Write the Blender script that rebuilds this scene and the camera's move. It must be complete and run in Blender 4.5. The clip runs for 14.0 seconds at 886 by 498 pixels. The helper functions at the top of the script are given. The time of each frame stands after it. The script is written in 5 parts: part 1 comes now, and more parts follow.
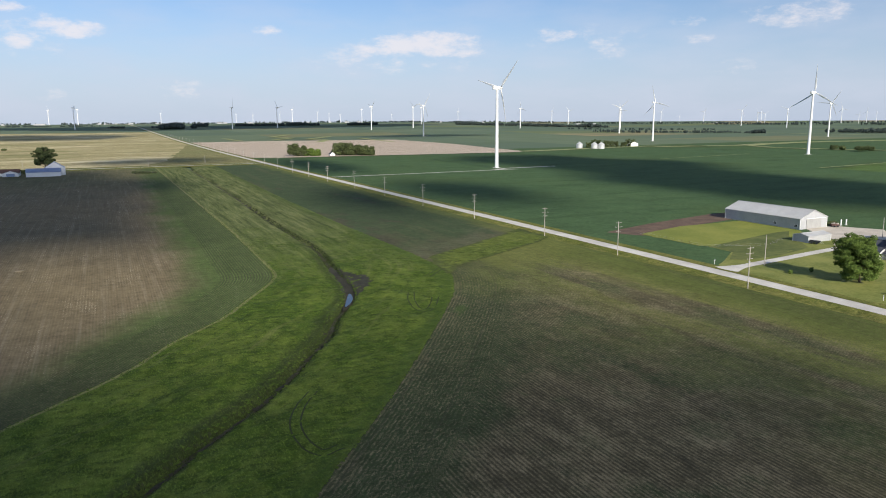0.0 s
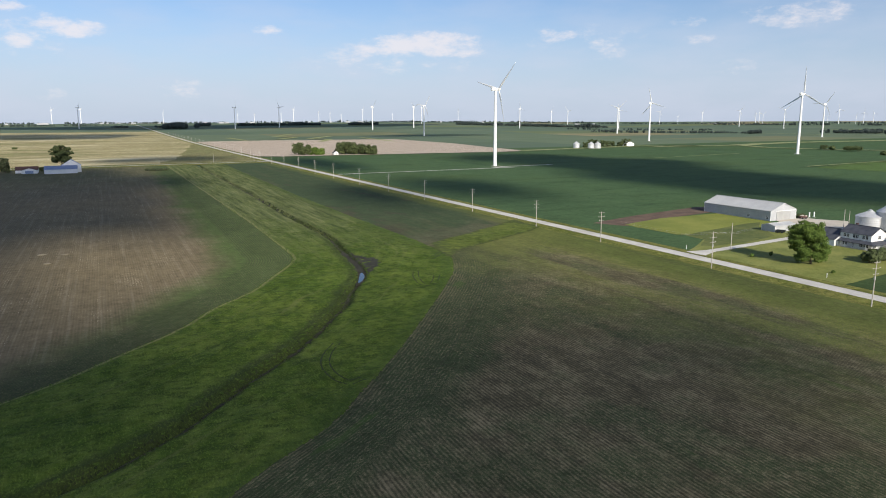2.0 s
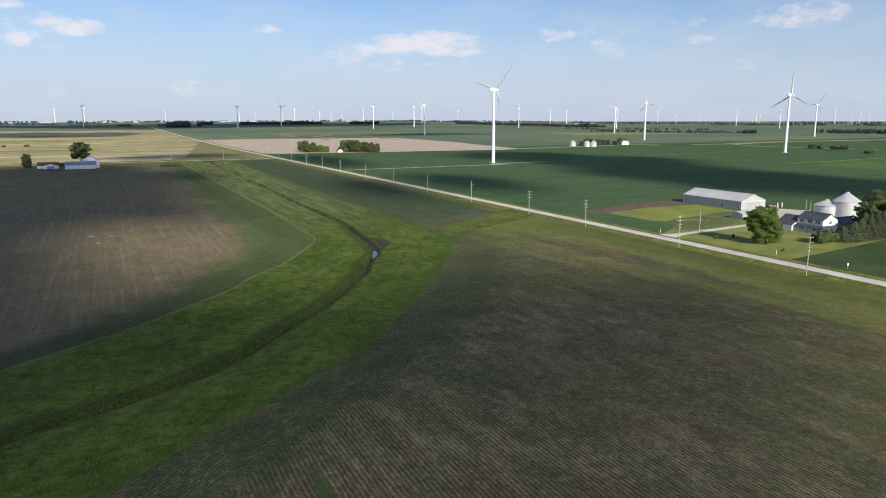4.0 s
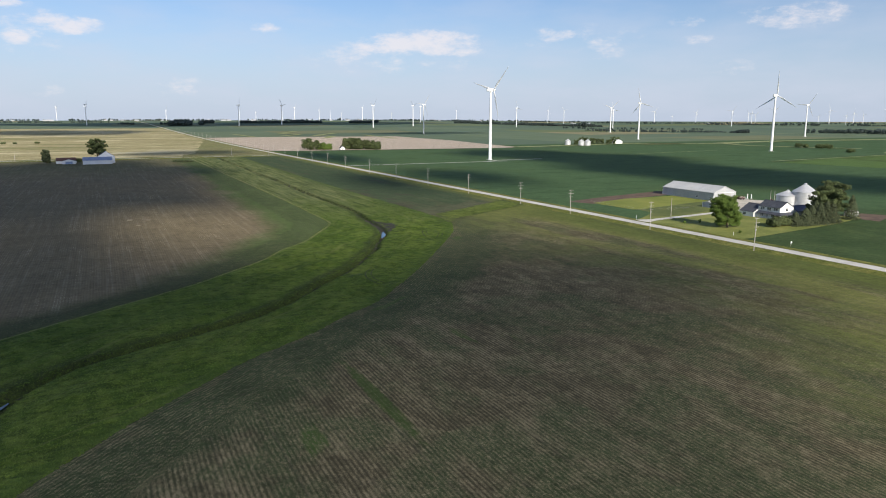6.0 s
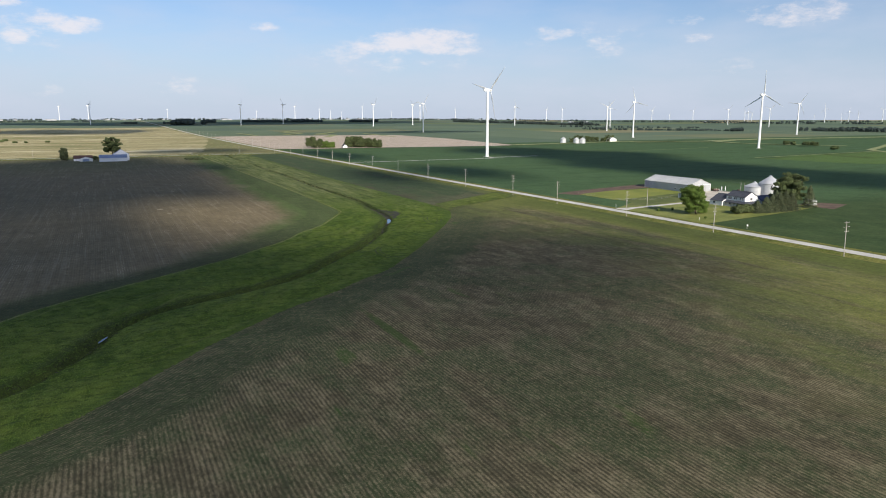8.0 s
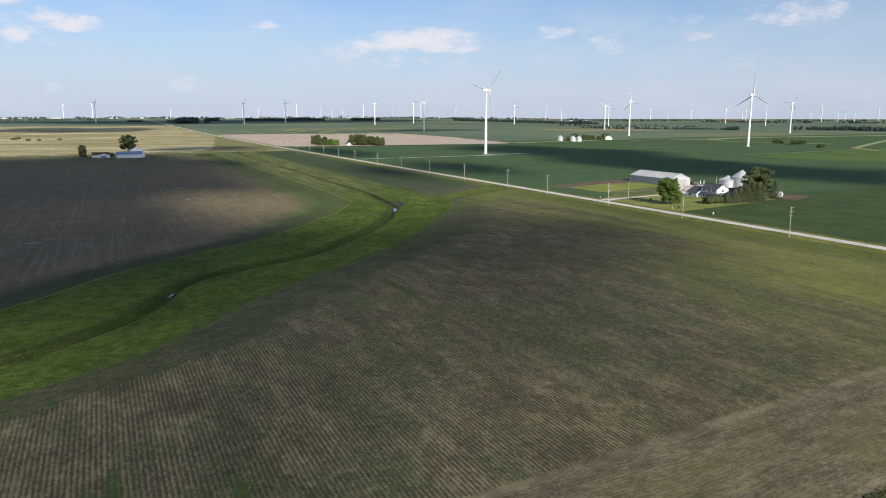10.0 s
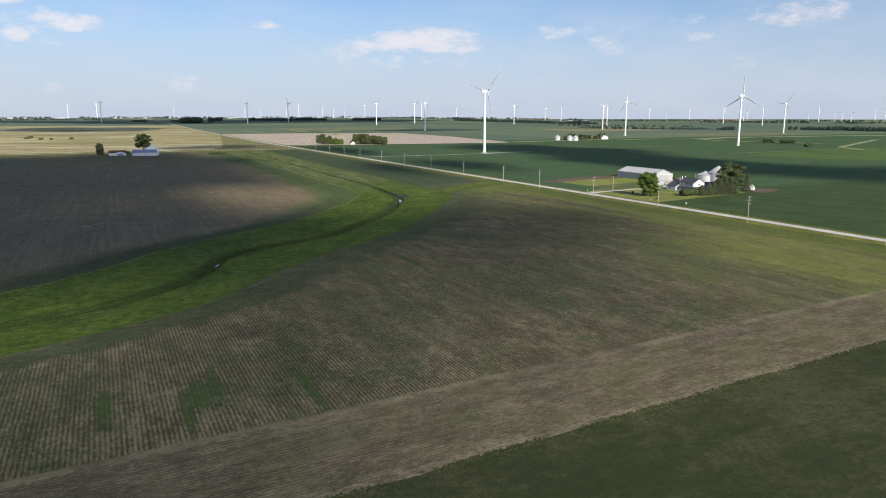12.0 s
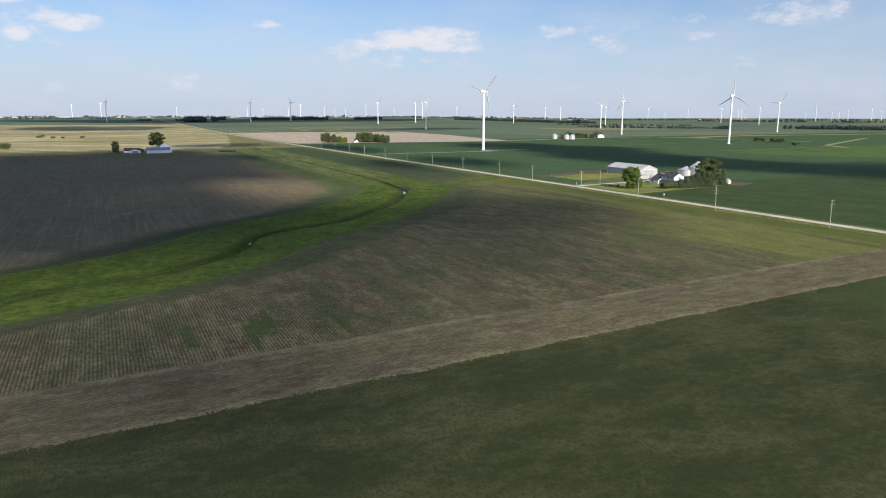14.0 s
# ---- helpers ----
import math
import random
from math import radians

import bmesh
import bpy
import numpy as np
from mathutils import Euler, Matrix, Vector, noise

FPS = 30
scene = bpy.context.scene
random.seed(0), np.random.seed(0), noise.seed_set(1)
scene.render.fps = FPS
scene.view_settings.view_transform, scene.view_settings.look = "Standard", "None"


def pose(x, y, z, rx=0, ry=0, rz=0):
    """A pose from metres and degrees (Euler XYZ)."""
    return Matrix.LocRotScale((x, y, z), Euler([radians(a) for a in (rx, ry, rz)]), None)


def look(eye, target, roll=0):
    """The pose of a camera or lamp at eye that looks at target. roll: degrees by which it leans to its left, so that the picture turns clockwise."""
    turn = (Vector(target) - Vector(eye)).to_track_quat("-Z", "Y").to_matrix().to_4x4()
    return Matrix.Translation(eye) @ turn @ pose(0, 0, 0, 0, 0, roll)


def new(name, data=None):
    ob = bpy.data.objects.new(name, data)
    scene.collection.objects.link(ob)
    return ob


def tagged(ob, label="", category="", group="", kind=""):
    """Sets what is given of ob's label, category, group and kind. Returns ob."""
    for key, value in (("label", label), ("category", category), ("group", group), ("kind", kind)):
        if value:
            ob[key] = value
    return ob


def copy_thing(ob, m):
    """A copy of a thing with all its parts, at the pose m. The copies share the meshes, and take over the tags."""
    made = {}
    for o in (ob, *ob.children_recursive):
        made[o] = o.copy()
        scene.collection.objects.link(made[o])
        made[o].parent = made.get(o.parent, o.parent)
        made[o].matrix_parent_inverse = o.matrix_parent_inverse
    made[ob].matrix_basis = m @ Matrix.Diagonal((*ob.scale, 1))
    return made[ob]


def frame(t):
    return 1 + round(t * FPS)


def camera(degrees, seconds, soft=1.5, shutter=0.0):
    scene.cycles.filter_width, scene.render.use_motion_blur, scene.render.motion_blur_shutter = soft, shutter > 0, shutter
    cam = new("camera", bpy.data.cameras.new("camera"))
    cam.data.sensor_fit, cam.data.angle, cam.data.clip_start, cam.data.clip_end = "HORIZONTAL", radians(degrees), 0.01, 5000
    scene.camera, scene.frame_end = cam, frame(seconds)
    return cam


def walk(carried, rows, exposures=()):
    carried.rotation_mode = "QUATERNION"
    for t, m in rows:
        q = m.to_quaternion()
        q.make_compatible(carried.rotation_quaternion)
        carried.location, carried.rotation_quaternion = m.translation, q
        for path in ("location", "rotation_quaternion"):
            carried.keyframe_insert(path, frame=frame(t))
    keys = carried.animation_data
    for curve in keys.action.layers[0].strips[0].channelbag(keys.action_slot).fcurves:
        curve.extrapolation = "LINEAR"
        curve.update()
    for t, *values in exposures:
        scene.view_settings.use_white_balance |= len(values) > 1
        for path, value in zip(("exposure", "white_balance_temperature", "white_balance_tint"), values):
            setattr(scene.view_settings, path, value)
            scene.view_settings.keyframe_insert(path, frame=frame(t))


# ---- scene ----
cam = camera(65.0, 14.0, soft=1.0)
PATH = [
    (0, (1.338, -0.323, 50.23), (2.193, 1.447, 49.861), -0.4),
    (0.5, (-1.582, -6.469, 50.277), (-0.728, -4.699, 49.908), -0.4),
    (1, (-4.666, -12.795, 50.305), (-3.812, -11.024, 49.936), -0.4),
    (1.5, (-7.973, -19.397, 50.313), (-7.118, -17.627, 49.944), -0.3),
    (2, (-11.541, -26.361, 50.305), (-10.686, -24.591, 49.936), -0.3),
    (2.5, (-15.390, -33.755, 50.279), (-14.534, -31.985, 49.909), -0.3),
    (3, (-19.551, -41.643, 50.217), (-18.696, -39.873, 49.847), -0.2),
    (5.5, (-41.606, -83.946, 49.102), (-40.746, -82.179, 48.73), -0.1),
    (6, (-45.872, -92.447, 49.029), (-45.011, -90.681, 48.657), -0.0),
    (6.5, (-50.034, -100.993, 49.002), (-49.173, -99.226, 48.63), 0.0),
    (7, (-54.092, -109.559, 49.003), (-53.230, -107.793, 48.63), -0.0),
    (7.5, (-58.185, -118.213, 49.026), (-57.326, -116.446, 48.65), -0.1),
    (8, (-62.383, -127.028, 49.078), (-61.521, -125.263, 48.703), -0.1),
    (10.5, (-84.694, -172.105, 49.64), (-83.834, -170.340, 49.26), -0.0),
    (11, (-89.158, -181.215, 49.662), (-88.300, -179.449, 49.282), 0.1),
    (11.5, (-93.586, -190.380, 49.65), (-92.727, -188.614, 49.271), 0.0),
    (12, (-98.051, -199.481, 49.663), (-97.191, -197.715, 49.284), 0.0),
    (12.5, (-102.556, -208.584, 49.675), (-101.697, -206.818, 49.294), -0.0),
    (13, (-107.094, -217.716, 49.682), (-106.234, -215.950, 49.302), -0.0),
    (13.5, (-111.513, -226.814, 49.704), (-110.653, -225.049, 49.324), -0.1),
    (14, (-115.809, -235.815, 49.769), (-114.951, -234.050, 49.388), -0.0),
]
walk(cam, [(t, look(eye, target, roll)) for t, eye, target, roll in PATH])

# ---- light ----
SUN_EL = 26.0
SUN_FROM = Vector((-0.03, -math.cos(radians(SUN_EL)), math.sin(radians(SUN_EL)))).normalized()
scene.view_settings.exposure = 0.3


class Nodes:
    """Short hand for building a node tree."""

    def __init__(self, tree):
        self.tree = tree
        tree.nodes.clear()

    def add(self, kind, **values):
        n = self.tree.nodes.new(kind)
        for key, value in values.items():
            setattr(n, key, value)
        return n

    def put(self, socket, value):
        if isinstance(value, bpy.types.NodeSocket):
            self.tree.links.new(value, socket)
        elif value is not None:
            socket.default_value = value

    def math(self, op, a, b=None, c=None, clamp=False):
        n = self.add("ShaderNodeMath", operation=op, use_clamp=clamp)
        for s, v in zip(n.inputs, (a, b, c)):
            self.put(s, v)
        return n.outputs[0]

    def step(self, v, lo, hi, a=0.0, b=1.0):
        n = self.add("ShaderNodeMapRange", interpolation_type="SMOOTHSTEP")
        for s, val in zip(n.inputs, (v, lo, hi, a, b)):
            self.put(s, val)
        return n.outputs[0]

    def mix(self, f, a, b, blend="MIX"):
        n = self.add("ShaderNodeMix", data_type="RGBA", blend_type=blend)
        self.put(n.inputs[0], f)
        for s, v in ((n.inputs[6], a), (n.inputs[7], b)):
            self.put(s, (*v, 1) if isinstance(v, tuple) and len(v) == 3 else v)
        return n.outputs[2]

    def noise(self, vec, scale, detail=3.0, rough=0.55):
        n = self.add("ShaderNodeTexNoise")
        self.put(n.inputs["Vector"], vec)
        n.inputs["Scale"].default_value = scale
        n.inputs["Detail"].default_value = detail
        n.inputs["Roughness"].default_value = rough
        return n.outputs[0]

    def scaled(self, vec, s, loc=(0, 0, 0), rot=(0, 0, 0)):
        n = self.add("ShaderNodeMapping")
        self.put(n.inputs[0], vec)
        n.inputs[1].default_value, n.inputs[2].default_value, n.inputs[3].default_value = loc, rot, s
        return n.outputs[0]

    def split(self, vec):
        n = self.add("ShaderNodeSeparateXYZ")
        self.put(n.inputs[0], vec)
        return n.outputs

    def position(self):
        return self.add("ShaderNodeNewGeometry").outputs["Position"]

    def bump(self, height, strength, distance):
        n = self.add("ShaderNodeBump")
        n.inputs["Strength"].default_value, n.inputs["Distance"].default_value = strength, distance
        self.put(n.inputs["Height"], height)
        return n.outputs[0]

    def surface(self, colour, rough=0.9, metal=0.0, normal=None, specular=0.3):
        p = self.add("ShaderNodeBsdfPrincipled")
        self.put(p.inputs["Base Color"], (*colour, 1) if isinstance(colour, tuple) and len(colour) == 3 else colour)
        self.put(p.inputs["Roughness"], rough)
        self.put(p.inputs["Metallic"], metal)
        self.put(p.inputs["Specular IOR Level"], specular)
        if normal is not None:
            self.put(p.inputs["Normal"], normal)
        out = self.add("ShaderNodeOutputMaterial")
        self.tree.links.new(p.outputs[0], out.inputs[0])
        return p


def material(name):
    m = bpy.data.materials.new(name)
    m.use_nodes = True
    return m, Nodes(m.node_tree)


# sky with thin haze and fair-weather clouds
world = bpy.data.worlds.new("sky")
scene.world = world
world.use_nodes = True
w = Nodes(world.node_tree)
sky = w.add("ShaderNodeTexSky", sky_type="NISHITA", sun_disc=False, sun_elevation=radians(SUN_EL), sun_rotation=math.pi,
            air_density=1.0, dust_density=0.7, ozone_density=2.5, altitude=200.0)
way = w.add("ShaderNodeTexCoord").outputs["Generated"]
wx, wy, wz = w.split(way)
azim = w.math("ARCTAN2", wx, wy)
elev = w.math("ARCSINE", wz)
flat = w.add("ShaderNodeCombineXYZ")
for s, v in zip(flat.inputs, (azim, elev, 0.0)):
    w.put(s, v)
flat = flat.outputs[0]
puff = w.noise(w.scaled(flat, (30, 66, 1)), 1.0, 9, 0.66)
wisp = w.noise(w.scaled(flat, (7, 22, 1)), 1.0, 4, 0.55)
cover = None
# azimuth, elevation, half width, half height (degrees), weight
CLOUDS = [(24.3, 5.75, 5.9, 1.25, 1.0), (21.0, 5.3, 5.4, 0.8, 0.7), (27.6, 5.5, 2.6, 1.0, 0.75), (21.0, 4.5, 10.0, 1.5, 0.34), (-1.6, 6.4, 3.0, 0.85, 0.95), (-4.5, 5.4, 1.2, 0.7, 0.85), (-5.2, 7.6, 1.6, 0.6, 0.7),
          (-4.0, 6.0, 4.0, 2.6, 0.36), (12.2, 6.7, 1.5, 0.5, 0.65), (34.8, 6.3, 2.1, 0.7, 0.62), (38.7, 5.3, 2.0, 1.3, 0.5), (51.9, 7.1, 4.6, 1.2, 0.62), (45.5, 5.7, 1.8, 0.5, 0.42), (44.8, 6.9, 2.2, 0.6, 0.36), (37, 6.0, 7.0, 1.5, 0.26),
          (5.7, 2.3, 2.2, 1.1, 0.45), (-2.9, 1.8, 1.3, 0.6, 0.45), (48.0, 3.6, 3.0, 0.8, 0.3), (-12, 7, 5, 2.4, 0.9), (70, 9, 9, 3, 0.8), (110, 14, 14, 5, 0.8),
          (160, 22, 22, 7, 0.7), (-60, 16, 16, 6, 0.8), (-120, 20, 20, 8, 0.7)]
for az, el, ha, he, weight in CLOUDS:
    dx = w.math("MULTIPLY", w.math("SUBTRACT", azim, radians(az)), 1 / radians(ha))
    dy = w.math("MULTIPLY", w.math("SUBTRACT", elev, radians(el)), 1 / radians(he))
    r2 = w.math("ADD", w.math("MULTIPLY", dx, dx), w.math("MULTIPLY", dy, dy))
    blob = w.math("MULTIPLY", w.math("SUBTRACT", 1.0, r2, clamp=True), weight)
    cover = blob if cover is None else w.math("MAXIMUM", cover, blob)
thick = w.step(w.math("ADD", cover, w.math("MULTIPLY", w.math("SUBTRACT", puff, 0.52), 2.3)), 0.1, 1.0)
thick = w.math("MULTIPLY", thick, w.step(cover, 0.0, 0.35))
veil = w.math("MULTIPLY", w.step(wisp, 0.35, 0.7), w.step(elev, -0.02, 0.2, 0.42, 0.16))
haze = w.step(elev, 0.0, 0.2, 0.8, 0.02)
skyc = w.mix(1.0, sky.outputs[0], (0.93, 1.05, 1.26), "MULTIPLY")
skyc = w.mix(haze, skyc, (6.0, 6.9, 8.7))
skyc = w.mix(veil, skyc, (6.9, 7.4, 8.8))
skyc = w.mix(w.math("MULTIPLY", thick, 0.72), skyc, (9.9, 9.3, 9.5))
bg = w.add("ShaderNodeBackground")
w.put(bg.inputs[0], skyc)
bg.inputs[1].default_value = 0.075
w.tree.links.new(bg.outputs[0], w.add("ShaderNodeOutputWorld").inputs[0])

sun = new("sun", bpy.data.lights.new("sun", "SUN"))
sun.data.energy, sun.data.angle, sun.data.color = 4.7, radians(1.5), (1.0, 0.93, 0.82)
sun.matrix_world = look(SUN_FROM * 500, (0, 0, 0))

# ---- materials ----


def plain(name, c1, c2, scale, rough=0.8, metal=0.0, bump=0.2, fine=8.0, dist=0.05):
    """Two tones in broad patches and fine grain."""
    m, n = material(name)
    p = n.position()
    broad, grain = n.noise(p, scale, 4), n.noise(p, scale * fine, 3, 0.7)
    f = n.math("ADD", n.math("MULTIPLY", broad, 0.6), n.math("MULTIPLY", grain, 0.4))
    col = n.mix(n.step(f, 0.35, 0.65), c1, c2)
    n.surface(col, rough, metal, n.bump(grain, bump, dist) if bump else None)
    return m


def leaves(name, dark, light):
    m, n = material(name)
    g = n.add("ShaderNodeNewGeometry")
    col = n.mix(g.outputs["Random Per Island"], dark, light)
    o = n.add("ShaderNodeObjectInfo")
    hsv = n.add("ShaderNodeHueSaturation")
    n.put(hsv.inputs["Value"], n.math("MULTIPLY_ADD", o.outputs["Random"], 0.35, 0.82))
    n.put(hsv.inputs["Color"], col)
    n.surface(hsv.outputs[0], 0.75, specular=0.15)
    return m


def far_from(n, name):
    a = n.add("ShaderNodeAttribute", attribute_name=name)
    return a.outputs["Fac"]


def mottle(n, p, col, amount):
    """Uneven growth and dampness a few metres across, and broader."""
    a, b = n.noise(p, 0.42, 5, 0.75), n.noise(p, 0.07, 4, 0.65)
    f = n.math("ADD", n.math("MULTIPLY", n.math("SUBTRACT", a, 0.5), 6.0 * amount), n.math("MULTIPLY_ADD", n.math("SUBTRACT", b, 0.5), 3.0 * amount, 1.0))
    tone = n.add("ShaderNodeHueSaturation")
    n.put(tone.inputs["Value"], f)
    n.put(tone.inputs["Color"], col)
    return tone.outputs[0]


def crop(name, soil, residue, green, cover, rows=0.508, stripe=0.5, patch=0.012, axis=0, headland=None, relief=0.25, litter=0.5, edge=None):
    """Row crop: furrows, flecks of pale residue, plants where the stand is good. edge: end rows that follow that side of the field."""
    m, n = material(name)
    p = n.position()
    xyz = n.split(p)
    x = xyz[axis]
    wob = n.math("MULTIPLY", n.math("SUBTRACT", n.noise(p, 0.05, 2), 0.5), 0.5)
    row = n.math("MULTIPLY_ADD", n.math("SINE", n.math("MULTIPLY", n.math("ADD", x, wob), 2 * math.pi / (rows or 0.76))), 0.5, 0.5)
    if rows is None:
        row = n.math("MULTIPLY_ADD", row, 0.3, n.step(n.noise(n.scaled(p, (1.6, 0.05, 1)), 1.0, 3, 0.7), 0.3, 0.7, 0.25, 0.5))
    if edge:
        d = far_from(n, edge)
        row2 = n.math("MULTIPLY_ADD", n.math("SINE", n.math("MULTIPLY", d, 2 * math.pi / 0.75)), 0.5, 0.5)
        turn = n.step(n.math("ADD", d, n.math("MULTIPLY", wob, 3.0)), 17.0, 16.0)
        row = n.math("ADD", n.math("MULTIPLY", row, n.math("SUBTRACT", 1.0, turn)), n.math("MULTIPLY", row2, turn))
    stretch = (1.0, 0.55, 1) if axis == 0 else (0.55, 1.0, 1)
    fleck = n.noise(n.scaled(p, stretch), 2.2, 4, 0.8)
    streak = n.noise(n.scaled(p, (0.5, 0.03, 1) if axis == 0 else (0.03, 0.5, 1)), 1.0, 3, 0.6)
    clod = n.noise(p, 1.3, 4, 0.7)
    long = n.scaled(p, (1.0, 0.45, 1) if axis == 0 else (0.45, 1.0, 1))
    broad, mid = n.noise(long, patch, 5, 0.6), n.noise(long, patch * 6, 4, 0.6)
    dense_at = n.math("MULTIPLY_ADD", mid, 0.5, n.math("MULTIPLY", streak, 0.3))
    lit = n.math("ADD", n.math("MULTIPLY", fleck, 0.9), n.math("MULTIPLY_ADD", row, 0.15, n.math("MULTIPLY", dense_at, 0.82)))
    lit = n.step(lit, 1.0 - litter * 0.3, 1.18 - litter * 0.3)
    ground = n.mix(n.math("MULTIPLY", row, n.math("MULTIPLY", clod, 1.4), clamp=True), tuple(c * 0.6 for c in soil), tuple(c * 1.14 for c in soil))
    ground = n.mix(lit, ground, residue)
    stand = n.math("ADD", n.math("MULTIPLY", broad, 0.55), n.math("MULTIPLY", mid, 0.45))
    stand = n.step(stand, 0.65 - cover * 0.2, 0.73 - cover * 0.2)
    plants = n.math("MULTIPLY", stand, n.math("MULTIPLY_ADD", n.math("SUBTRACT", 1.0, row), stripe, 1 - stripe), clamp=True)
    plants = n.math("MULTIPLY", plants, n.step(fleck, 0.65, 0.4, 0.55, 1.0))
    col = n.mix(plants, ground, n.mix(clod, tuple(c * 0.7 for c in green), tuple(c * 1.3 for c in green)))
    if headland:
        col = headland(n, p, xyz, col, clod, fleck, mid)
    col = mottle(n, p, col, 0.22)
    h = n.math("ADD", n.math("MULTIPLY", row, 0.5), clod)
    n.surface(col, 0.95, 0.0, n.bump(h, relief, 0.12), 0.1)
    return m


# dark green wisps along the rows: x, y and half sizes
WISPS = ((-101.4, -73.5, 1.5, 9), (-88.6, -79, 1.1, 12), (-85.8, -73.5, 2.6, 8), (-82.5, -69, 1.1, 10), (-67, -80, 1.2, 10), (-5, 18, 1.4, 20))


def middle_field():
    """Young row crop: rows north to south, end rows that follow the waterway and the south edge, dashes of pale residue,
    drifts of green along the rows, weeds towards the road."""
    m, n = material("middle_field")
    p = n.position()
    x, y, z = n.split(p)
    wide, small = n.noise(p, 0.03, 4), n.noise(p, 0.5, 3, 0.6)
    wob = n.math("MULTIPLY", n.math("SUBTRACT", n.noise(p, 0.06, 2), 0.5), 0.7)
    west = n.math("MULTIPLY", far_from(n, "west_edge"), 0.76)
    south = n.math("SUBTRACT", y, n.math("MULTIPLY_ADD", x, 0.066, -113.0))
    east = far_from(n, "east_edge")
    ragged = n.math("MULTIPLY_ADD", small, 1.6, wob)
    in_west = n.step(n.math("ADD", west, ragged), 16.6, 15.6)
    in_south = n.step(n.math("MULTIPLY_ADD", ragged, 1.6, south), 28.0, 26.0)

    def pick(f, a, b):
        return n.math("ADD", n.math("MULTIPLY", a, n.math("SUBTRACT", 1.0, f)), n.math("MULTIPLY", b, f))

    across = n.math("MULTIPLY_ADD", wob, n.math("MULTIPLY_ADD", in_south, 3.0, 0.5), pick(in_south, pick(in_west, x, west), south))
    down = pick(in_south, pick(in_west, y, n.math("MULTIPLY", y, 1.3)), x)
    row = n.math("MULTIPLY_ADD", n.math("SINE", n.math("MULTIPLY", across, 2 * math.pi / 0.76)), 0.5, 0.5)
    lay = n.add("ShaderNodeCombineXYZ")
    n.put(lay.inputs[0], across)
    n.put(lay.inputs[1], down)
    lay = lay.outputs[0]
    dash = n.noise(n.scaled(lay, (1.9, 0.62, 1)), 1.0, 4, 0.82)
    sweep = n.noise(n.scaled(lay, (0.28, 0.09, 1)), 1.0, 5, 0.7)
    fleck, clod = n.noise(p, 2.6, 3, 0.8), n.noise(p, 1.1, 4, 0.7)
    broad, mid = n.noise(p, 0.017, 5, 0.6), n.noise(p, 0.085, 4, 0.62)

    soil = n.mix(n.step(n.math("MULTIPLY_ADD", clod, 0.86, n.math("MULTIPLY", row, 0.14)), 0.25, 0.75), (0.056, 0.048, 0.027), (0.106, 0.092, 0.052))
    amount = n.math("ADD", n.math("MULTIPLY", sweep, 0.4), n.math("MULTIPLY_ADD", mid, 0.35, n.math("MULTIPLY", broad, 0.25)))
    lit = n.math("ADD", n.math("MULTIPLY", dash, 0.62), n.math("MULTIPLY_ADD", fleck, 0.3, n.math("MULTIPLY", row, 0.1)))
    lit = n.step(n.math("MULTIPLY_ADD", amount, 1.15, lit), 0.97, 1.23)
    straw = n.mix(wide, (0.2, 0.165, 0.094), (0.32, 0.265, 0.158))
    col = n.mix(n.math("MULTIPLY", lit, 0.85), soil, straw)
    furrow = n.math("MULTIPLY", n.step(row, 0.45, 0.0), n.step(n.noise(n.scaled(lay, (0.6, 0.12, 1)), 1.0, 3, 0.6), 0.38, 0.6, 0.06, 0.42))
    col = n.mix(furrow, col, (0.048, 0.046, 0.026))

    # green: patches of good stand, thinned along the rows
    stand = n.math("ADD", n.math("MULTIPLY", broad, 0.4), n.math("MULTIPLY_ADD", mid, 0.35, n.math("MULTIPLY", n.noise(n.scaled(lay, (0.1, 0.02, 1), loc=(40, 7, 0)), 1.0, 4, 0.6), 0.25)))
    plants = n.step(stand, 0.455, 0.555, 0.0, 0.88)
    end = n.math("ADD", west, n.math("MULTIPLY", n.math("SUBTRACT", n.noise(p, 0.055, 3), 0.5), 26.0))
    band = n.math("MULTIPLY", n.step(end, -3.0, 3.0), n.step(end, 25.0, 15.0))
    north = n.step(n.math("ADD", n.math("ADD", west, n.math("MULTIPLY", y, -0.2)), n.math("MULTIPLY", n.math("SUBTRACT", wide, 0.5), 30.0)), 6.0, -10.0, 0.0, 0.7)
    plants = n.math("MAXIMUM", plants, n.math("MAXIMUM", band, north))
    plants = n.math("MULTIPLY", plants, n.math("SUBTRACT", 1.0, n.math("MULTIPLY", in_south, 0.75)))
    thin = n.math("MULTIPLY_ADD", n.math("SUBTRACT", 1.0, row), 0.14, 0.86)
    thin = n.math("MULTIPLY", thin, n.step(n.math("MULTIPLY_ADD", dash, 0.6, n.math("MULTIPLY", fleck, 0.4)), 0.63, 0.455, 0.24, 1.0))
    col = n.mix(n.math("MULTIPLY", plants, thin), col, n.mix(clod, (0.024, 0.04, 0.017), (0.052, 0.074, 0.028)))
    wisp = n.step(n.noise(n.scaled(lay, (0.13, 0.035, 1), loc=(11, 3, 0)), 1.0, 3, 0.5), 0.66, 0.74, 0.0, 0.75)
    col = n.mix(n.math("MULTIPLY", wisp, thin), col, (0.055, 0.095, 0.022))

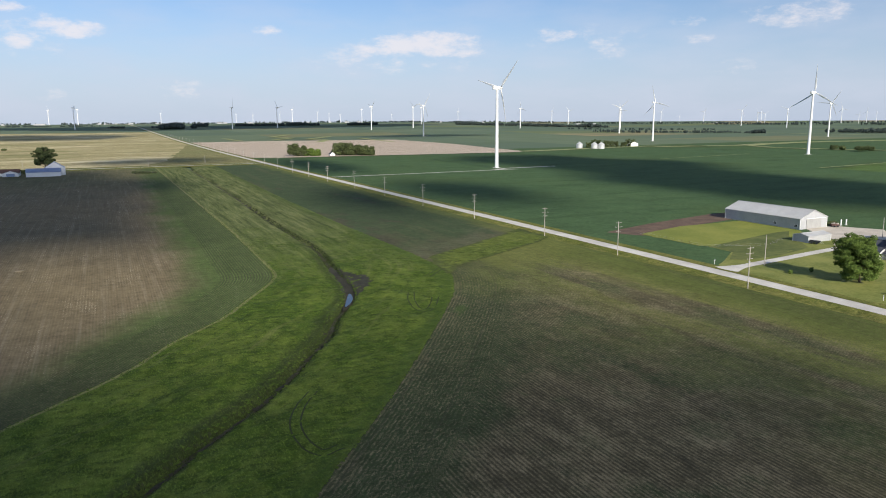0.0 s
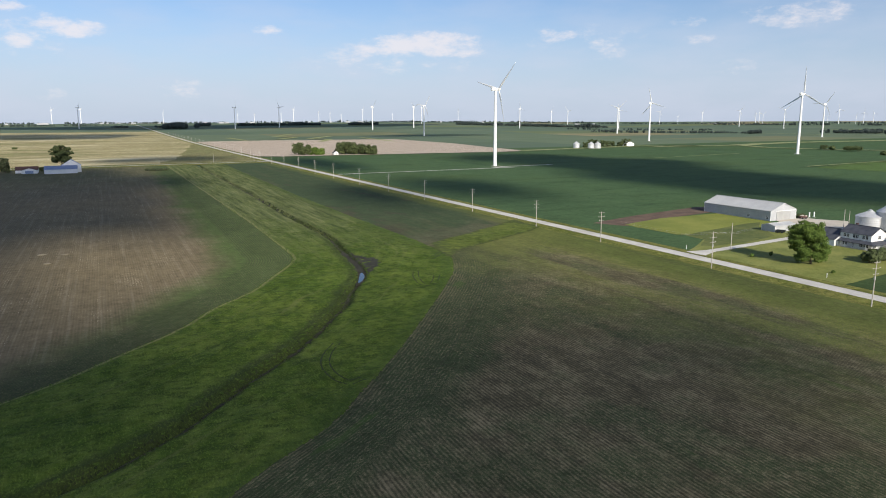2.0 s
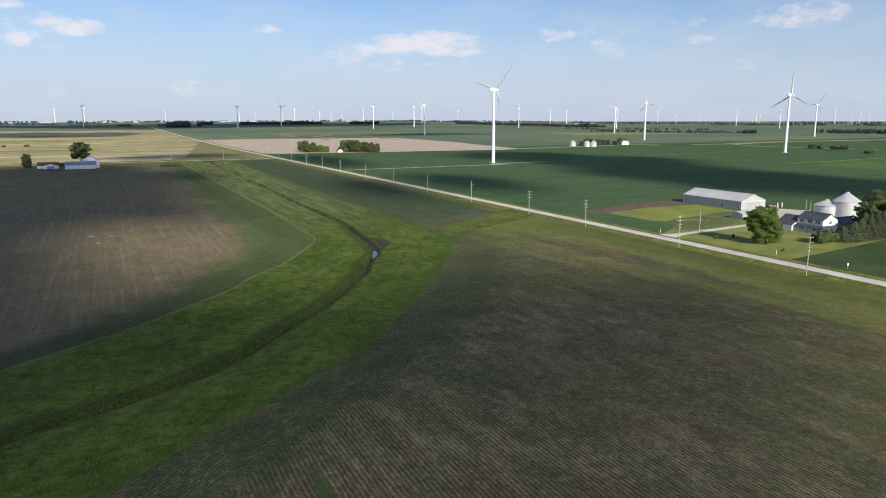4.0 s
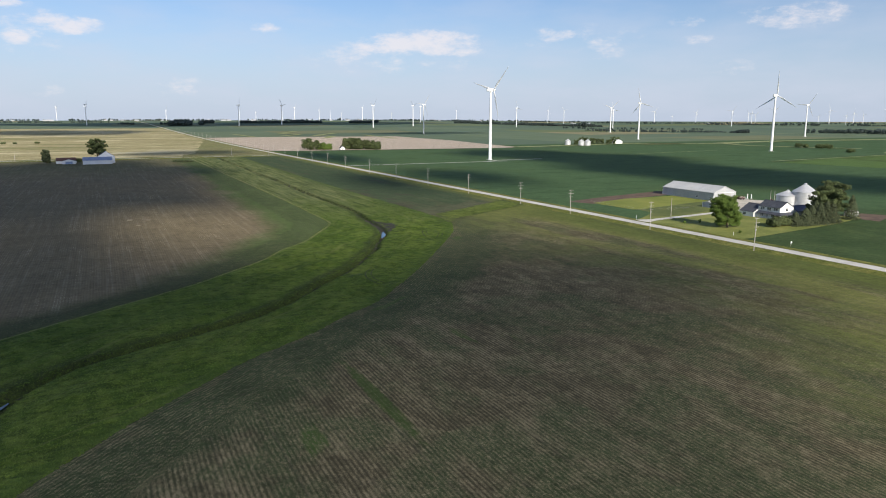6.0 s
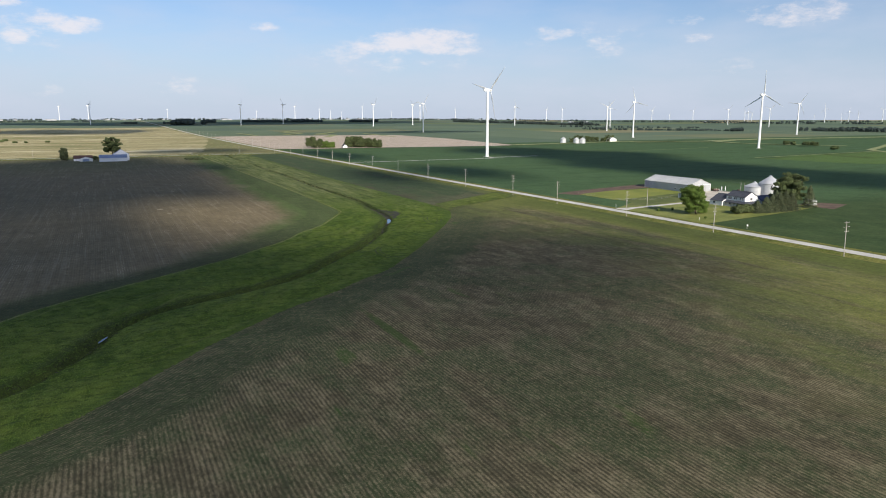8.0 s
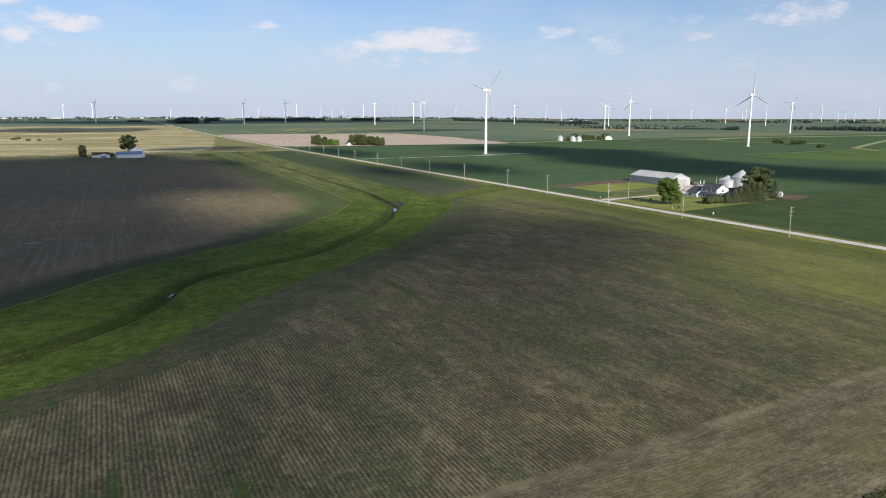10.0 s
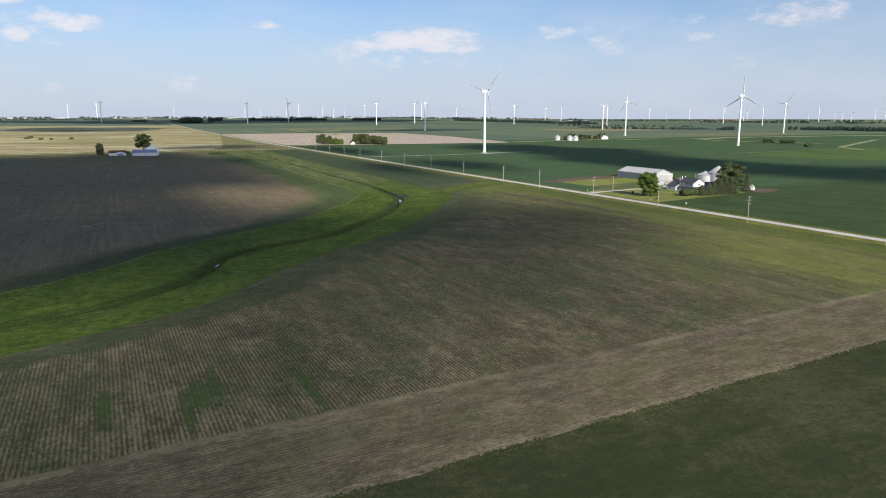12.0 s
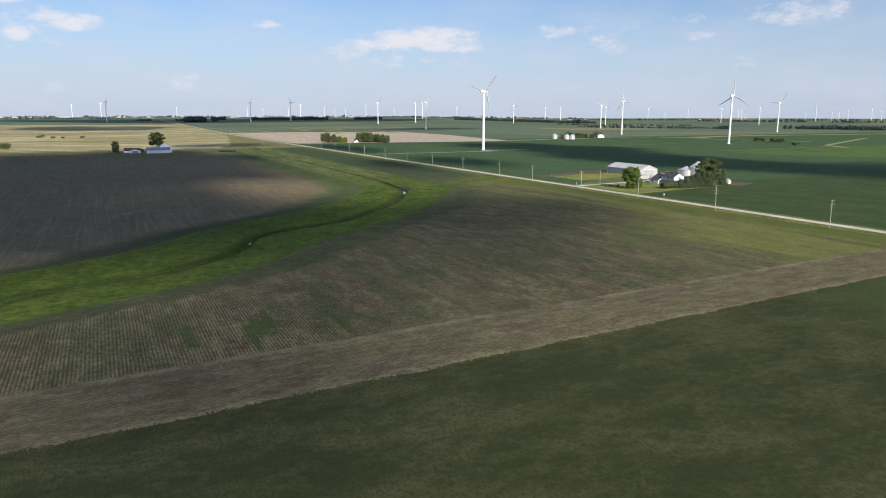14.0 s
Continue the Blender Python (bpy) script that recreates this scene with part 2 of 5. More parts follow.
    for cx, cy, rx, ry in WISPS:
        dx = n.math("MULTIPLY", n.math("SUBTRACT", x, cx), 1 / rx)
        dy = n.math("MULTIPLY", n.math("SUBTRACT", y, cy), 1 / ry)
        r2 = n.math("ADD", n.math("MULTIPLY", dx, dx), n.math("MULTIPLY", dy, dy))
        r2 = n.math("ADD", r2, n.math("MULTIPLY", n.math("SUBTRACT", small, 0.5), 2.0))
        col = n.mix(n.math("MULTIPLY", n.step(r2, 1.4, 0.3, 0.0, 0.9), n.math("MULTIPLY_ADD", thin, 0.4, 0.6)), col, n.mix(clod, (0.036, 0.062, 0.016), (0.068, 0.1, 0.026)))

    # weeds in long drifts towards the road; colour also carries sunlight on them
    drift = n.noise(n.scaled(p, (0.055, 0.006, 1), loc=(3, 9, 0)), 1.0, 5, 0.62)
    side = n.math("ADD", east, n.math("MULTIPLY", n.math("SUBTRACT", wide, 0.5), 60.0))
    side = n.math("SUBTRACT", side, n.step(y, 60.0, -60.0, 0.0, 50.0))
    weeds = n.math("MULTIPLY", n.step(side, 84.0, 22.0), n.step(drift, 0.38, 0.54, 0.12, 1.0))
    weeds = n.math("MULTIPLY", weeds, n.math("SUBTRACT", 1.0, n.math("MULTIPLY", in_south, 0.8)))
    weeds = n.math("MULTIPLY", weeds, n.math("MULTIPLY", n.step(fleck, 0.6, 0.44, 0.35, 1.0), n.math("MULTIPLY_ADD", row, -0.08, 1.0)))
    col = n.mix(n.math("MULTIPLY", weeds, 0.85), col, n.mix(clod, (0.11, 0.14, 0.026), (0.25, 0.256, 0.06)))
    rim = n.math("ADD", east, n.math("MULTIPLY", n.math("SUBTRACT", mid, 0.5), 14.0))
    col = n.mix(n.math("MULTIPLY", n.step(rim, 24.0, 12.0), n.step(clod, 0.72, 0.4, 0.5, 0.92)), col, n.mix(n.math("MULTIPLY_ADD", fleck, 0.5, n.math("MULTIPLY", drift, 0.5)), (0.05, 0.076, 0.017), (0.135, 0.155, 0.038)))

    corner = n.math("SUBTRACT", y, n.math("MULTIPLY_ADD", x, 0.53, 150.0))
    corner = n.math("ADD", corner, n.math("MULTIPLY", n.math("SUBTRACT", wide, 0.5), 34.0))
    corner = n.math("MULTIPLY", n.step(corner, -30.0, -8.0), n.step(n.math("MULTIPLY_ADD", mid, 30.0, x), 118.0, 150.0, 0.1, 0.85))
    col = n.mix(n.math("MULTIPLY", corner, n.step(fleck, 0.62, 0.42, 0.4, 1.0)), col, n.mix(clod, (0.1, 0.118, 0.028), (0.19, 0.195, 0.055)))

    # dry end rows along the south edge, with a pale rim on either side
    tan = n.mix(n.step(n.math("MULTIPLY_ADD", dash, 0.3, n.math("MULTIPLY_ADD", fleck, 0.35, n.math("MULTIPLY", sweep, 0.35))), 0.4, 0.6), (0.076, 0.064, 0.04), (0.21, 0.173, 0.112))
    tan = n.mix(n.step(mid, 0.42, 0.62, 0.0, 0.5), tan, n.mix(clod, (0.085, 0.088, 0.032), (0.15, 0.145, 0.056)))
    col = n.mix(n.math("MULTIPLY", in_south, n.step(n.math("MULTIPLY_ADD", wide, 60.0, x), -60.0, 60.0, 0.5, 0.82)), col, tan)
    pale = n.math("MAXIMUM", n.math("MULTIPLY", n.step(south, 23.6, 25.0), n.step(south, 27.2, 26.0)), n.step(n.math("ADD", south, n.math("MULTIPLY", wob, 3.0)), 4.2, 1.6))
    col = n.mix(n.math("MULTIPLY", n.math("MULTIPLY", pale, n.step(mid, 0.38, 0.58, 0.15, 1.0)), n.step(dash, 0.4, 0.6, 0.1, 0.75)), col, (0.29, 0.238, 0.155))
    wheel = n.math("MULTIPLY_ADD", n.math("SINE", n.math("MULTIPLY", across, 2 * math.pi / 9.12)), 0.5, 0.5)
    col = n.mix(n.step(wheel, 0.985, 1.0, 0.0, 0.25), col, (0.06, 0.054, 0.037))
    col = mottle(n, p, col, 0.2)
    n.surface(col, 0.95, 0.0, n.bump(n.math("MULTIPLY_ADD", row, 0.12, clod), 0.25, 0.1), 0.1)
    return m


def grassy_end(n, p, xyz, col, clod, streak, mid):
    """The stand thins out into pale residue at the south end and grass beside the road."""
    wide = n.noise(p, 0.04, 4)
    d = n.math("SUBTRACT", xyz[1], n.math("MULTIPLY_ADD", xyz[0], 0.6, 166.0))
    d = n.math("ADD", d, n.math("MULTIPLY", n.math("SUBTRACT", wide, 0.5), 60.0))
    bare = n.mix(n.step(streak, 0.42, 0.62), (0.085, 0.075, 0.046), (0.23, 0.2, 0.125))
    col = n.mix(n.math("MULTIPLY", n.step(d, 30.0, 4.0), n.step(mid, 0.38, 0.58, 0.08, 0.55)), col, bare)
    drift = n.noise(n.scaled(p, (0.08, 0.006, 1)), 1.0, 5, 0.65)
    col = n.mix(n.step(drift, 0.52, 0.68, 0.0, 0.5), col, (0.1, 0.098, 0.05))
    rim = n.math("ADD", far_from(n, "east_edge"), n.math("MULTIPLY", n.math("SUBTRACT", wide, 0.5), 14.0))
    return n.mix(n.math("MULTIPLY", n.step(rim, 12.0, 4.0), n.step(streak, 0.65, 0.4, 0.4, 0.8)), col, n.mix(clod, (0.085, 0.105, 0.026), (0.16, 0.17, 0.05)))


def green_edge(n, p, xyz, col, clod, streak, mid):
    """Crop stands better beside the waterway, most of all in the bend, and in the end rows along it."""
    wide = n.noise(p, 0.03, 4)
    near = far_from(n, "east_edge")
    bend = n.math("MULTIPLY", n.step(xyz[1], 100.0, 230.0), n.step(xyz[1], 760.0, 330.0))
    e = n.math("ADD", near, n.math("MULTIPLY", n.math("SUBTRACT", wide, 0.5), 30.0))
    e = n.math("SUBTRACT", e, n.math("MULTIPLY", bend, 8.0))
    e = n.math("ADD", e, n.step(xyz[1], 190.0, 90.0, 0.0, -2.0))
    furrow = n.math("MULTIPLY_ADD", n.math("SINE", n.math("MULTIPLY", near, 2 * math.pi / 0.95)), 0.5, 0.5)
    furrow = n.math("MULTIPLY", furrow, n.step(near, 19.0, 16.0, 0.0, 0.6))
    lush = n.mix(n.math("MULTIPLY_ADD", clod, 0.5, n.math("MULTIPLY", mid, 0.5)), (0.05, 0.085, 0.023), (0.1, 0.152, 0.04))
    lush = n.mix(n.step(n.math("MULTIPLY_ADD", wide, 60.0, xyz[1]), 235.0, 150.0, 0.0, 0.75), lush, n.mix(clod, (0.034, 0.044, 0.019), (0.068, 0.078, 0.034)))
    lush = n.mix(furrow, lush, (0.036, 0.038, 0.022))
    far = n.math("ADD", xyz[1], n.math("MULTIPLY", n.math("SUBTRACT", wide, 0.5), 260.0))
    col = n.mix(n.math("MULTIPLY", n.step(far, 480.0, 720.0, 0.0, 0.75), n.step(streak, 0.66, 0.42, 0.6, 1.0)), col, n.mix(mid, (0.075, 0.085, 0.036), (0.15, 0.15, 0.07)))
    passes = n.noise(n.scaled(p, (0.55, 0.012, 1)), 1.0, 4, 0.7)
    col = n.mix(n.step(passes, 0.5, 0.66, 0.0, 0.24), col, (0.36, 0.31, 0.215))
    col = n.mix(n.step(passes, 0.46, 0.32, 0.0, 0.35), col, (0.12, 0.1, 0.066))
    return n.mix(n.math("MULTIPLY", n.step(e, 29.0, 9.0), n.step(streak, 0.66, 0.42, 0.7, 0.97)), col, lush)


def olive_end(n, p, xyz, col, clod, streak, mid):
    """Drilling drifts over the whole field; a duller, thinner stand south of the farmyard and along the road."""
    wide = n.noise(p, 0.012, 4)
    drift = n.noise(n.scaled(p, (0.012, 0.05, 1), rot=(0, 0, 0.35)), 1.0, 5, 0.65)
    col = n.mix(n.step(drift, 0.5, 0.66, 0.0, 0.55), col, (0.08, 0.128, 0.05))
    col = n.mix(n.step(drift, 0.48, 0.34, 0.0, 0.5), col, (0.04, 0.072, 0.026))
    col = n.mix(n.step(n.noise(p, 0.006, 4), 0.5, 0.68, 0.0, 0.5), col, (0.074, 0.112, 0.038))
    d = n.math("ADD", xyz[1], n.math("MULTIPLY", n.math("SUBTRACT", wide, 0.5), 90.0))
    tone = n.mix(n.step(n.math("MULTIPLY_ADD", streak, 0.5, n.math("MULTIPLY", mid, 0.5)), 0.35, 0.65), (0.03, 0.054, 0.017), (0.068, 0.094, 0.032))
    return n.mix(n.step(d, 175.0, 105.0, 0.0, 0.8), col, tone)


def wheat_bands(n, p, xyz, col, clod, streak, mid):
    """Long thin and thick stands that follow the drilling across the field."""
    bands = n.noise(n.scaled(p, (0.004, 0.012, 1)), 1.0, 6, 0.7)
    col = n.mix(n.step(bands, 0.52, 0.34, 0.0, 0.85), col, (0.2, 0.2, 0.08))
    return n.mix(n.step(bands, 0.52, 0.66, 0.0, 0.7), col, (0.72, 0.64, 0.42))


def meadow(name, dark, mid, pale, patch, blade=3.0, relief=0.7, edged=False, worn=False):
    """Rank grass: broad tones, drifts laid over by wind, dark hollows and pale seed heads."""
    m, n = material(name)
    p = n.position()
    broad, drift = n.noise(p, patch, 4, 0.6), n.noise(n.scaled(p, (0.35, 0.12, 1), rot=(0, 0, 0.6)), 1.0, 4, 0.65)
    clump, fine = n.noise(n.scaled(p, (0.55, 1.2, 1), rot=(0, 0, 0.7)), 0.4, 5, 0.75), n.noise(n.scaled(p, (1.0, 0.4, 1), rot=(0, 0, 0.5)), blade, 3, 0.75)
    col = n.mix(n.step(n.math("MULTIPLY_ADD", broad, 0.5, n.math("MULTIPLY", drift, 0.5)), 0.4, 0.6), mid, pale)
    col = n.mix(n.step(fine, 0.5, 0.68, 0.0, 0.62), col, tuple(min(1.0, c * 1.6) for c in pale))
    col = n.mix(n.math("MULTIPLY", n.step(clump, 0.56, 0.38, 0.0, 0.85), n.step(fine, 0.6, 0.38, 0.35, 1.0)), col, dark)
    if edged:
        a, b = far_from(n, "west_edge"), far_from(n, "east_edge")
        lane = n.add("ShaderNodeCombineXYZ")
        n.put(lane.inputs[0], n.math("MULTIPLY", a, 0.35))
        n.put(lane.inputs[1], n.math("MULTIPLY", n.split(p)[1], 0.02))
        swath = n.noise(lane.outputs[0], 1.0, 4, 0.65)
        col = n.mix(n.step(swath, 0.55, 0.72, 0.0, 0.6), col, (0.15, 0.165, 0.05))
        col = n.mix(n.step(swath, 0.42, 0.3, 0.0, 0.5), col, dark)
        bank = n.step(n.math("ADD", far_from(n, "bank"), n.math("MULTIPLY_ADD", n.math("SUBTRACT", clump, 0.5), 0.7, n.math("MULTIPLY", n.math("SUBTRACT", drift, 0.5), 1.1))), 0.35, 0.9)
        col = n.mix(n.math("MULTIPLY", bank, n.step(fine, 0.7, 0.4, 0.45, 0.88)), col, n.mix(clump, (0.022, 0.034, 0.011), (0.045, 0.058, 0.02)))
        # paler olive tone with streaks, growing towards the north end
        dry = n.math("ADD", n.split(p)[1], n.math("MULTIPLY", n.math("SUBTRACT", drift, 0.5), 120.0))
        col = n.mix(n.step(dry, 190.0, 350.0, 0.0, 0.8), col, n.mix(n.step(n.math("MULTIPLY_ADD", fine, 0.4, n.math("MULTIPLY", swath, 0.6)), 0.36, 0.66), (0.048, 0.07, 0.022), (0.23, 0.24, 0.1)))
        rim = n.math("MULTIPLY", n.step(n.math("MINIMUM", a, b), 1.5, 0.7), n.step(n.math("MINIMUM", a, b), 0.02, 0.1))
        col = n.mix(n.math("MULTIPLY", rim, n.step(a, 3.0, 1.0, 0.12, 0.8)), col, (0.2, 0.195, 0.085))
        weeds = n.step(n.math("ADD", b, n.math("MULTIPLY", n.math("SUBTRACT", clump, 0.5), 9.0)), 7.0, 2.0, 0.0, 0.55)
        col = n.mix(weeds, col, n.mix(fine, (0.03, 0.058, 0.012), (0.075, 0.12, 0.022)))
    if worn:
        e = n.math("MINIMUM", far_from(n, "west_edge"), far_from(n, "east_edge"))
        e = n.math("ADD", e, n.math("MULTIPLY_ADD", n.math("SUBTRACT", drift, 0.5), 16.0, n.math("MULTIPLY", n.math("SUBTRACT", clump, 0.5), 14.0)))
        col = n.mix(n.step(e, 6.0, 0.0, 0.0, 0.8), col, n.mix(fine, (0.052, 0.07, 0.022), (0.1, 0.115, 0.042)))
    col = mottle(n, p, col, 0.2)
    h = n.math("ADD", n.math("MULTIPLY", clump, 1.0), n.math("MULTIPLY", fine, 0.35))
    n.surface(col, 0.95, 0.0, n.bump(h, relief, 0.7), 0.1)
    return m


def standing_crop(name):
    """Dense dark crop: fine blades, soft drifts of thinner, paler growth across the field."""
    m, n = material(name)
    p = n.position()
    fine, clump = n.noise(n.scaled(p, (2.4, 1.0, 1)), 1.0, 3, 0.75), n.noise(p, 0.5, 4, 0.7)
    lay = n.scaled(p, (0.6, 1.0, 1), rot=(0, 0, -0.066))
    drift, broad, patch = n.noise(lay, 0.09, 6, 0.72), n.noise(p, 0.016, 3), n.noise(lay, 0.5, 5, 0.75)
    col = n.mix(n.math("MULTIPLY_ADD", fine, 0.6, n.math("MULTIPLY", clump, 0.4)), (0.018, 0.026, 0.01), (0.052, 0.064, 0.022))
    pale = n.math("ADD", n.math("MULTIPLY", drift, 0.5), n.math("MULTIPLY_ADD", broad, 0.25, n.math("MULTIPLY", patch, 0.25)))
    pale = n.math("MULTIPLY", n.step(pale, 0.4, 0.64), n.step(fine, 0.32, 0.62, 0.2, 0.75))
    col = n.mix(pale, col, n.mix(clump, (0.078, 0.078, 0.032), (0.165, 0.148, 0.076)))
    x, y, z = n.split(p)
    green = n.step(n.math("MULTIPLY_ADD", n.math("SUBTRACT", broad, 0.5), 120.0, x), 20.0, 90.0, 0.0, 0.6)
    col = n.mix(n.math("MULTIPLY", green, n.step(clump, 0.7, 0.4, 0.3, 1.0)), col, n.mix(fine, (0.032, 0.056, 0.014), (0.07, 0.105, 0.024)))
    n.surface(col, 0.95, 0.0, n.bump(n.math("MULTIPLY_ADD", clump, 0.7, fine), 0.6, 0.3), 0.1)
    return m


M = {}
M["soil_west"] = crop("west_field", (0.232, 0.183, 0.104), (0.47, 0.4, 0.27), (0.06, 0.08, 0.028), 0.05, rows=None, headland=green_edge, litter=0.22, edge="east_edge")
M["soil_mid"] = middle_field()
M["beans"] = crop("bean_field", (0.085, 0.084, 0.05), (0.16, 0.145, 0.085), (0.05, 0.084, 0.034), 1.25, stripe=0.25, patch=0.012, headland=grassy_end, litter=0.2)
M["corn"] = crop("corn_field", (0.058, 0.082, 0.034), (0.094, 0.134, 0.055), (0.072, 0.131, 0.054), 1.7, stripe=0.2, patch=0.012, headland=olive_end, litter=0.2)
M["corn_pale"] = crop("pale_corn_field", (0.08, 0.115, 0.032), (0.13, 0.165, 0.05), (0.1, 0.165, 0.045), 1.3, stripe=0.2, patch=0.006, litter=0.2)
M["south"] = standing_crop("south_field")
M["wheat"] = crop("wheat_field", (0.42, 0.36, 0.18), (0.64, 0.55, 0.34), (0.28, 0.27, 0.11), 0.4, rows=None, stripe=0.3, patch=0.006, axis=1, headland=wheat_bands)
M["bare"] = crop("bare_field", (0.56, 0.46, 0.36), (0.68, 0.57, 0.46), (0.5, 0.43, 0.3), 0.2, rows=6, stripe=0.3, patch=0.006, axis=1)
M["soil"] = plain("bare_soil", (0.1, 0.065, 0.045), (0.17, 0.115, 0.08), 0.15, 0.95)
M["grass"] = meadow("waterway_grass", (0.026, 0.048, 0.008), (0.06, 0.102, 0.013), (0.113, 0.152, 0.026), 0.035, relief=0.9, edged=True)
M["apron"] = meadow("headland_grass", (0.04, 0.062, 0.012), (0.085, 0.118, 0.02), (0.14, 0.165, 0.036), 0.05, worn=True)
M["lane"] = meadow("lane_grass", (0.17, 0.2, 0.075), (0.25, 0.28, 0.12), (0.33, 0.34, 0.18), 0.05)
M["wedge"] = crop("olive_field", (0.25, 0.235, 0.1), (0.38, 0.34, 0.165), (0.17, 0.185, 0.07), 0.75, rows=None, stripe=0.3, patch=0.012, axis=1)
M["dry_grass"] = meadow("verge_grass", (0.06, 0.08, 0.015), (0.12, 0.14, 0.03), (0.22, 0.21, 0.06), 0.06)
M["lawn"] = plain("lawn", (0.13, 0.16, 0.03), (0.25, 0.255, 0.066), 0.09, 0.9, bump=0.4, fine=9, dist=0.12)
M["paddock"] = plain("paddock_grass", (0.16, 0.19, 0.03), (0.25, 0.26, 0.05), 0.06, 0.9, bump=0.4, fine=14, dist=0.15)
M["pasture"] = plain("pasture_grass", (0.07, 0.095, 0.022), (0.15, 0.165, 0.045), 0.07, 0.9, bump=0.4, fine=7, dist=0.15)
M["mud"] = plain("creek_mud", (0.018, 0.018, 0.011), (0.05, 0.046, 0.03), 0.3, 0.85, bump=0.8)
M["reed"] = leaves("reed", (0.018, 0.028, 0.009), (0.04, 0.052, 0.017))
M["gravel"] = plain("gravel", (0.52, 0.49, 0.44), (0.68, 0.65, 0.59), 0.12, 0.95, bump=0.4, fine=20)
M["yard"] = plain("yard_gravel", (0.46, 0.41, 0.33), (0.62, 0.56, 0.47), 0.14, 0.95, bump=0.4, fine=16)
M["concrete"] = plain("concrete", (0.5, 0.48, 0.44), (0.62, 0.6, 0.55), 0.3, 0.9)
M["white_steel"] = plain("white_steel", (0.74, 0.74, 0.73), (0.82, 0.82, 0.8), 0.2, 0.45, bump=0)
M["turbine"] = plain("turbine_paint", (0.76, 0.77, 0.77), (0.83, 0.83, 0.82), 0.12, 0.4, bump=0)
M["siding"] = plain("white_siding", (0.72, 0.72, 0.71), (0.82, 0.82, 0.8), 0.5, 0.6, bump=0.05)
M["roof_metal"] = plain("roof_metal", (0.5, 0.5, 0.49), (0.58, 0.58, 0.56), 0.15, 0.5, 0.1, bump=0)
M["pale_steel"] = plain("pale_steel_siding", (0.38, 0.39, 0.4), (0.46, 0.46, 0.47), 0.2, 0.5, bump=0)
M["galvanised"] = plain("galvanised_steel", (0.5, 0.51, 0.52), (0.63, 0.63, 0.63), 0.4, 0.45, 0.25, bump=0.03)
M["shingle"] = plain("dark_shingle", (0.05, 0.055, 0.07), (0.09, 0.095, 0.11), 0.5, 0.9, bump=0.3)
M["brown_roof"] = plain("brown_roof", (0.085, 0.05, 0.045), (0.13, 0.075, 0.065), 0.5, 0.9)
M["blue_roof"] = plain("blue_roof", (0.2, 0.26, 0.4), (0.28, 0.34, 0.48), 0.3, 0.5)
M["navy_roof"] = plain("navy_roof", (0.035, 0.045, 0.095), (0.06, 0.072, 0.13), 0.3, 0.5)
M["door_grey"] = plain("sliding_door", (0.32, 0.32, 0.31), (0.38, 0.38, 0.37), 0.4, 0.5, bump=0.05)
M["glass"] = plain("window_glass", (0.02, 0.025, 0.03), (0.04, 0.045, 0.05), 1.0, 0.1, bump=0)
M["wood_pole"] = plain("pole_wood", (0.34, 0.31, 0.27), (0.5, 0.46, 0.41), 0.8, 0.9)
M["bark"] = plain("bark", (0.07, 0.05, 0.035), (0.13, 0.1, 0.07), 1.0, 0.95)
M["leaf"] = leaves("leaf", (0.05, 0.088, 0.016), (0.135, 0.19, 0.042))
M["leaf_dark"] = leaves("leaf_dark", (0.042, 0.058, 0.023), (0.112, 0.135, 0.054))
M["needle"] = leaves("needle", (0.034, 0.045, 0.023), (0.096, 0.11, 0.055))
# blue-grey tint of distant haze put into the leaf colour
M["wood_hazed"] = leaves("far_leaf_hazed", (0.032, 0.045, 0.044), (0.056, 0.074, 0.066))
M["row_plants"] = leaves("row_plants", (0.045, 0.065, 0.02), (0.1, 0.125, 0.04))
M["stubble"] = leaves("stubble", (0.2, 0.16, 0.1), (0.4, 0.33, 0.22))

m, n = material("creek_water")
n.surface((0.03, 0.035, 0.03), 0.05, 0.0, n.bump(n.noise(n.position(), 2.0, 2), 0.05, 0.05), 0.6)
M["water"] = m

# patchwork of far fields, greens paled and blued: haze put into the colour
m, n = material("far_fields_hazed")
p = n.position()
px, py, pz = n.split(p)
cell = n.add("ShaderNodeCombineXYZ")
n.put(cell.inputs[0], n.math("FLOOR", n.math("DIVIDE", px, 405.0)))
n.put(cell.inputs[1], n.math("FLOOR", n.math("DIVIDE", n.math("ADD", py, 60.0), 268.0)))
wn = n.add("ShaderNodeTexWhiteNoise", noise_dimensions="3D")
n.put(wn.inputs[0], cell.outputs[0])
ramp = n.add("ShaderNodeValToRGB")
ramp.color_ramp.interpolation = "CONSTANT"
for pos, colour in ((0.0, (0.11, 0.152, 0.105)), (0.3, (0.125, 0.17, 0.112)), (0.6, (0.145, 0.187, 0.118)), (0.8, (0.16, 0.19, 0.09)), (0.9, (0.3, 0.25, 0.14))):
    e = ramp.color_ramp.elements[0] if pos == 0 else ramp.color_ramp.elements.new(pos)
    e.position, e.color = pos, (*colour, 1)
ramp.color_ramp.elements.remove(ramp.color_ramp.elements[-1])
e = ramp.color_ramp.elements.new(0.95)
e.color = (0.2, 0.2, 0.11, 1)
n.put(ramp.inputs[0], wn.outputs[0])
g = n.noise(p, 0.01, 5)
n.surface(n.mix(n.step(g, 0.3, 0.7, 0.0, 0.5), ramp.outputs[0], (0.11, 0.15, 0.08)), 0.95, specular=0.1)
M["far"] = m

# ---- building helpers ----


def thing(name, label, category, m=Matrix(), group="", kind=""):
    ob = new(name)
    ob.empty_display_size = 1.0
    ob.matrix_basis = m
    return tagged(ob, label, category, group, kind)


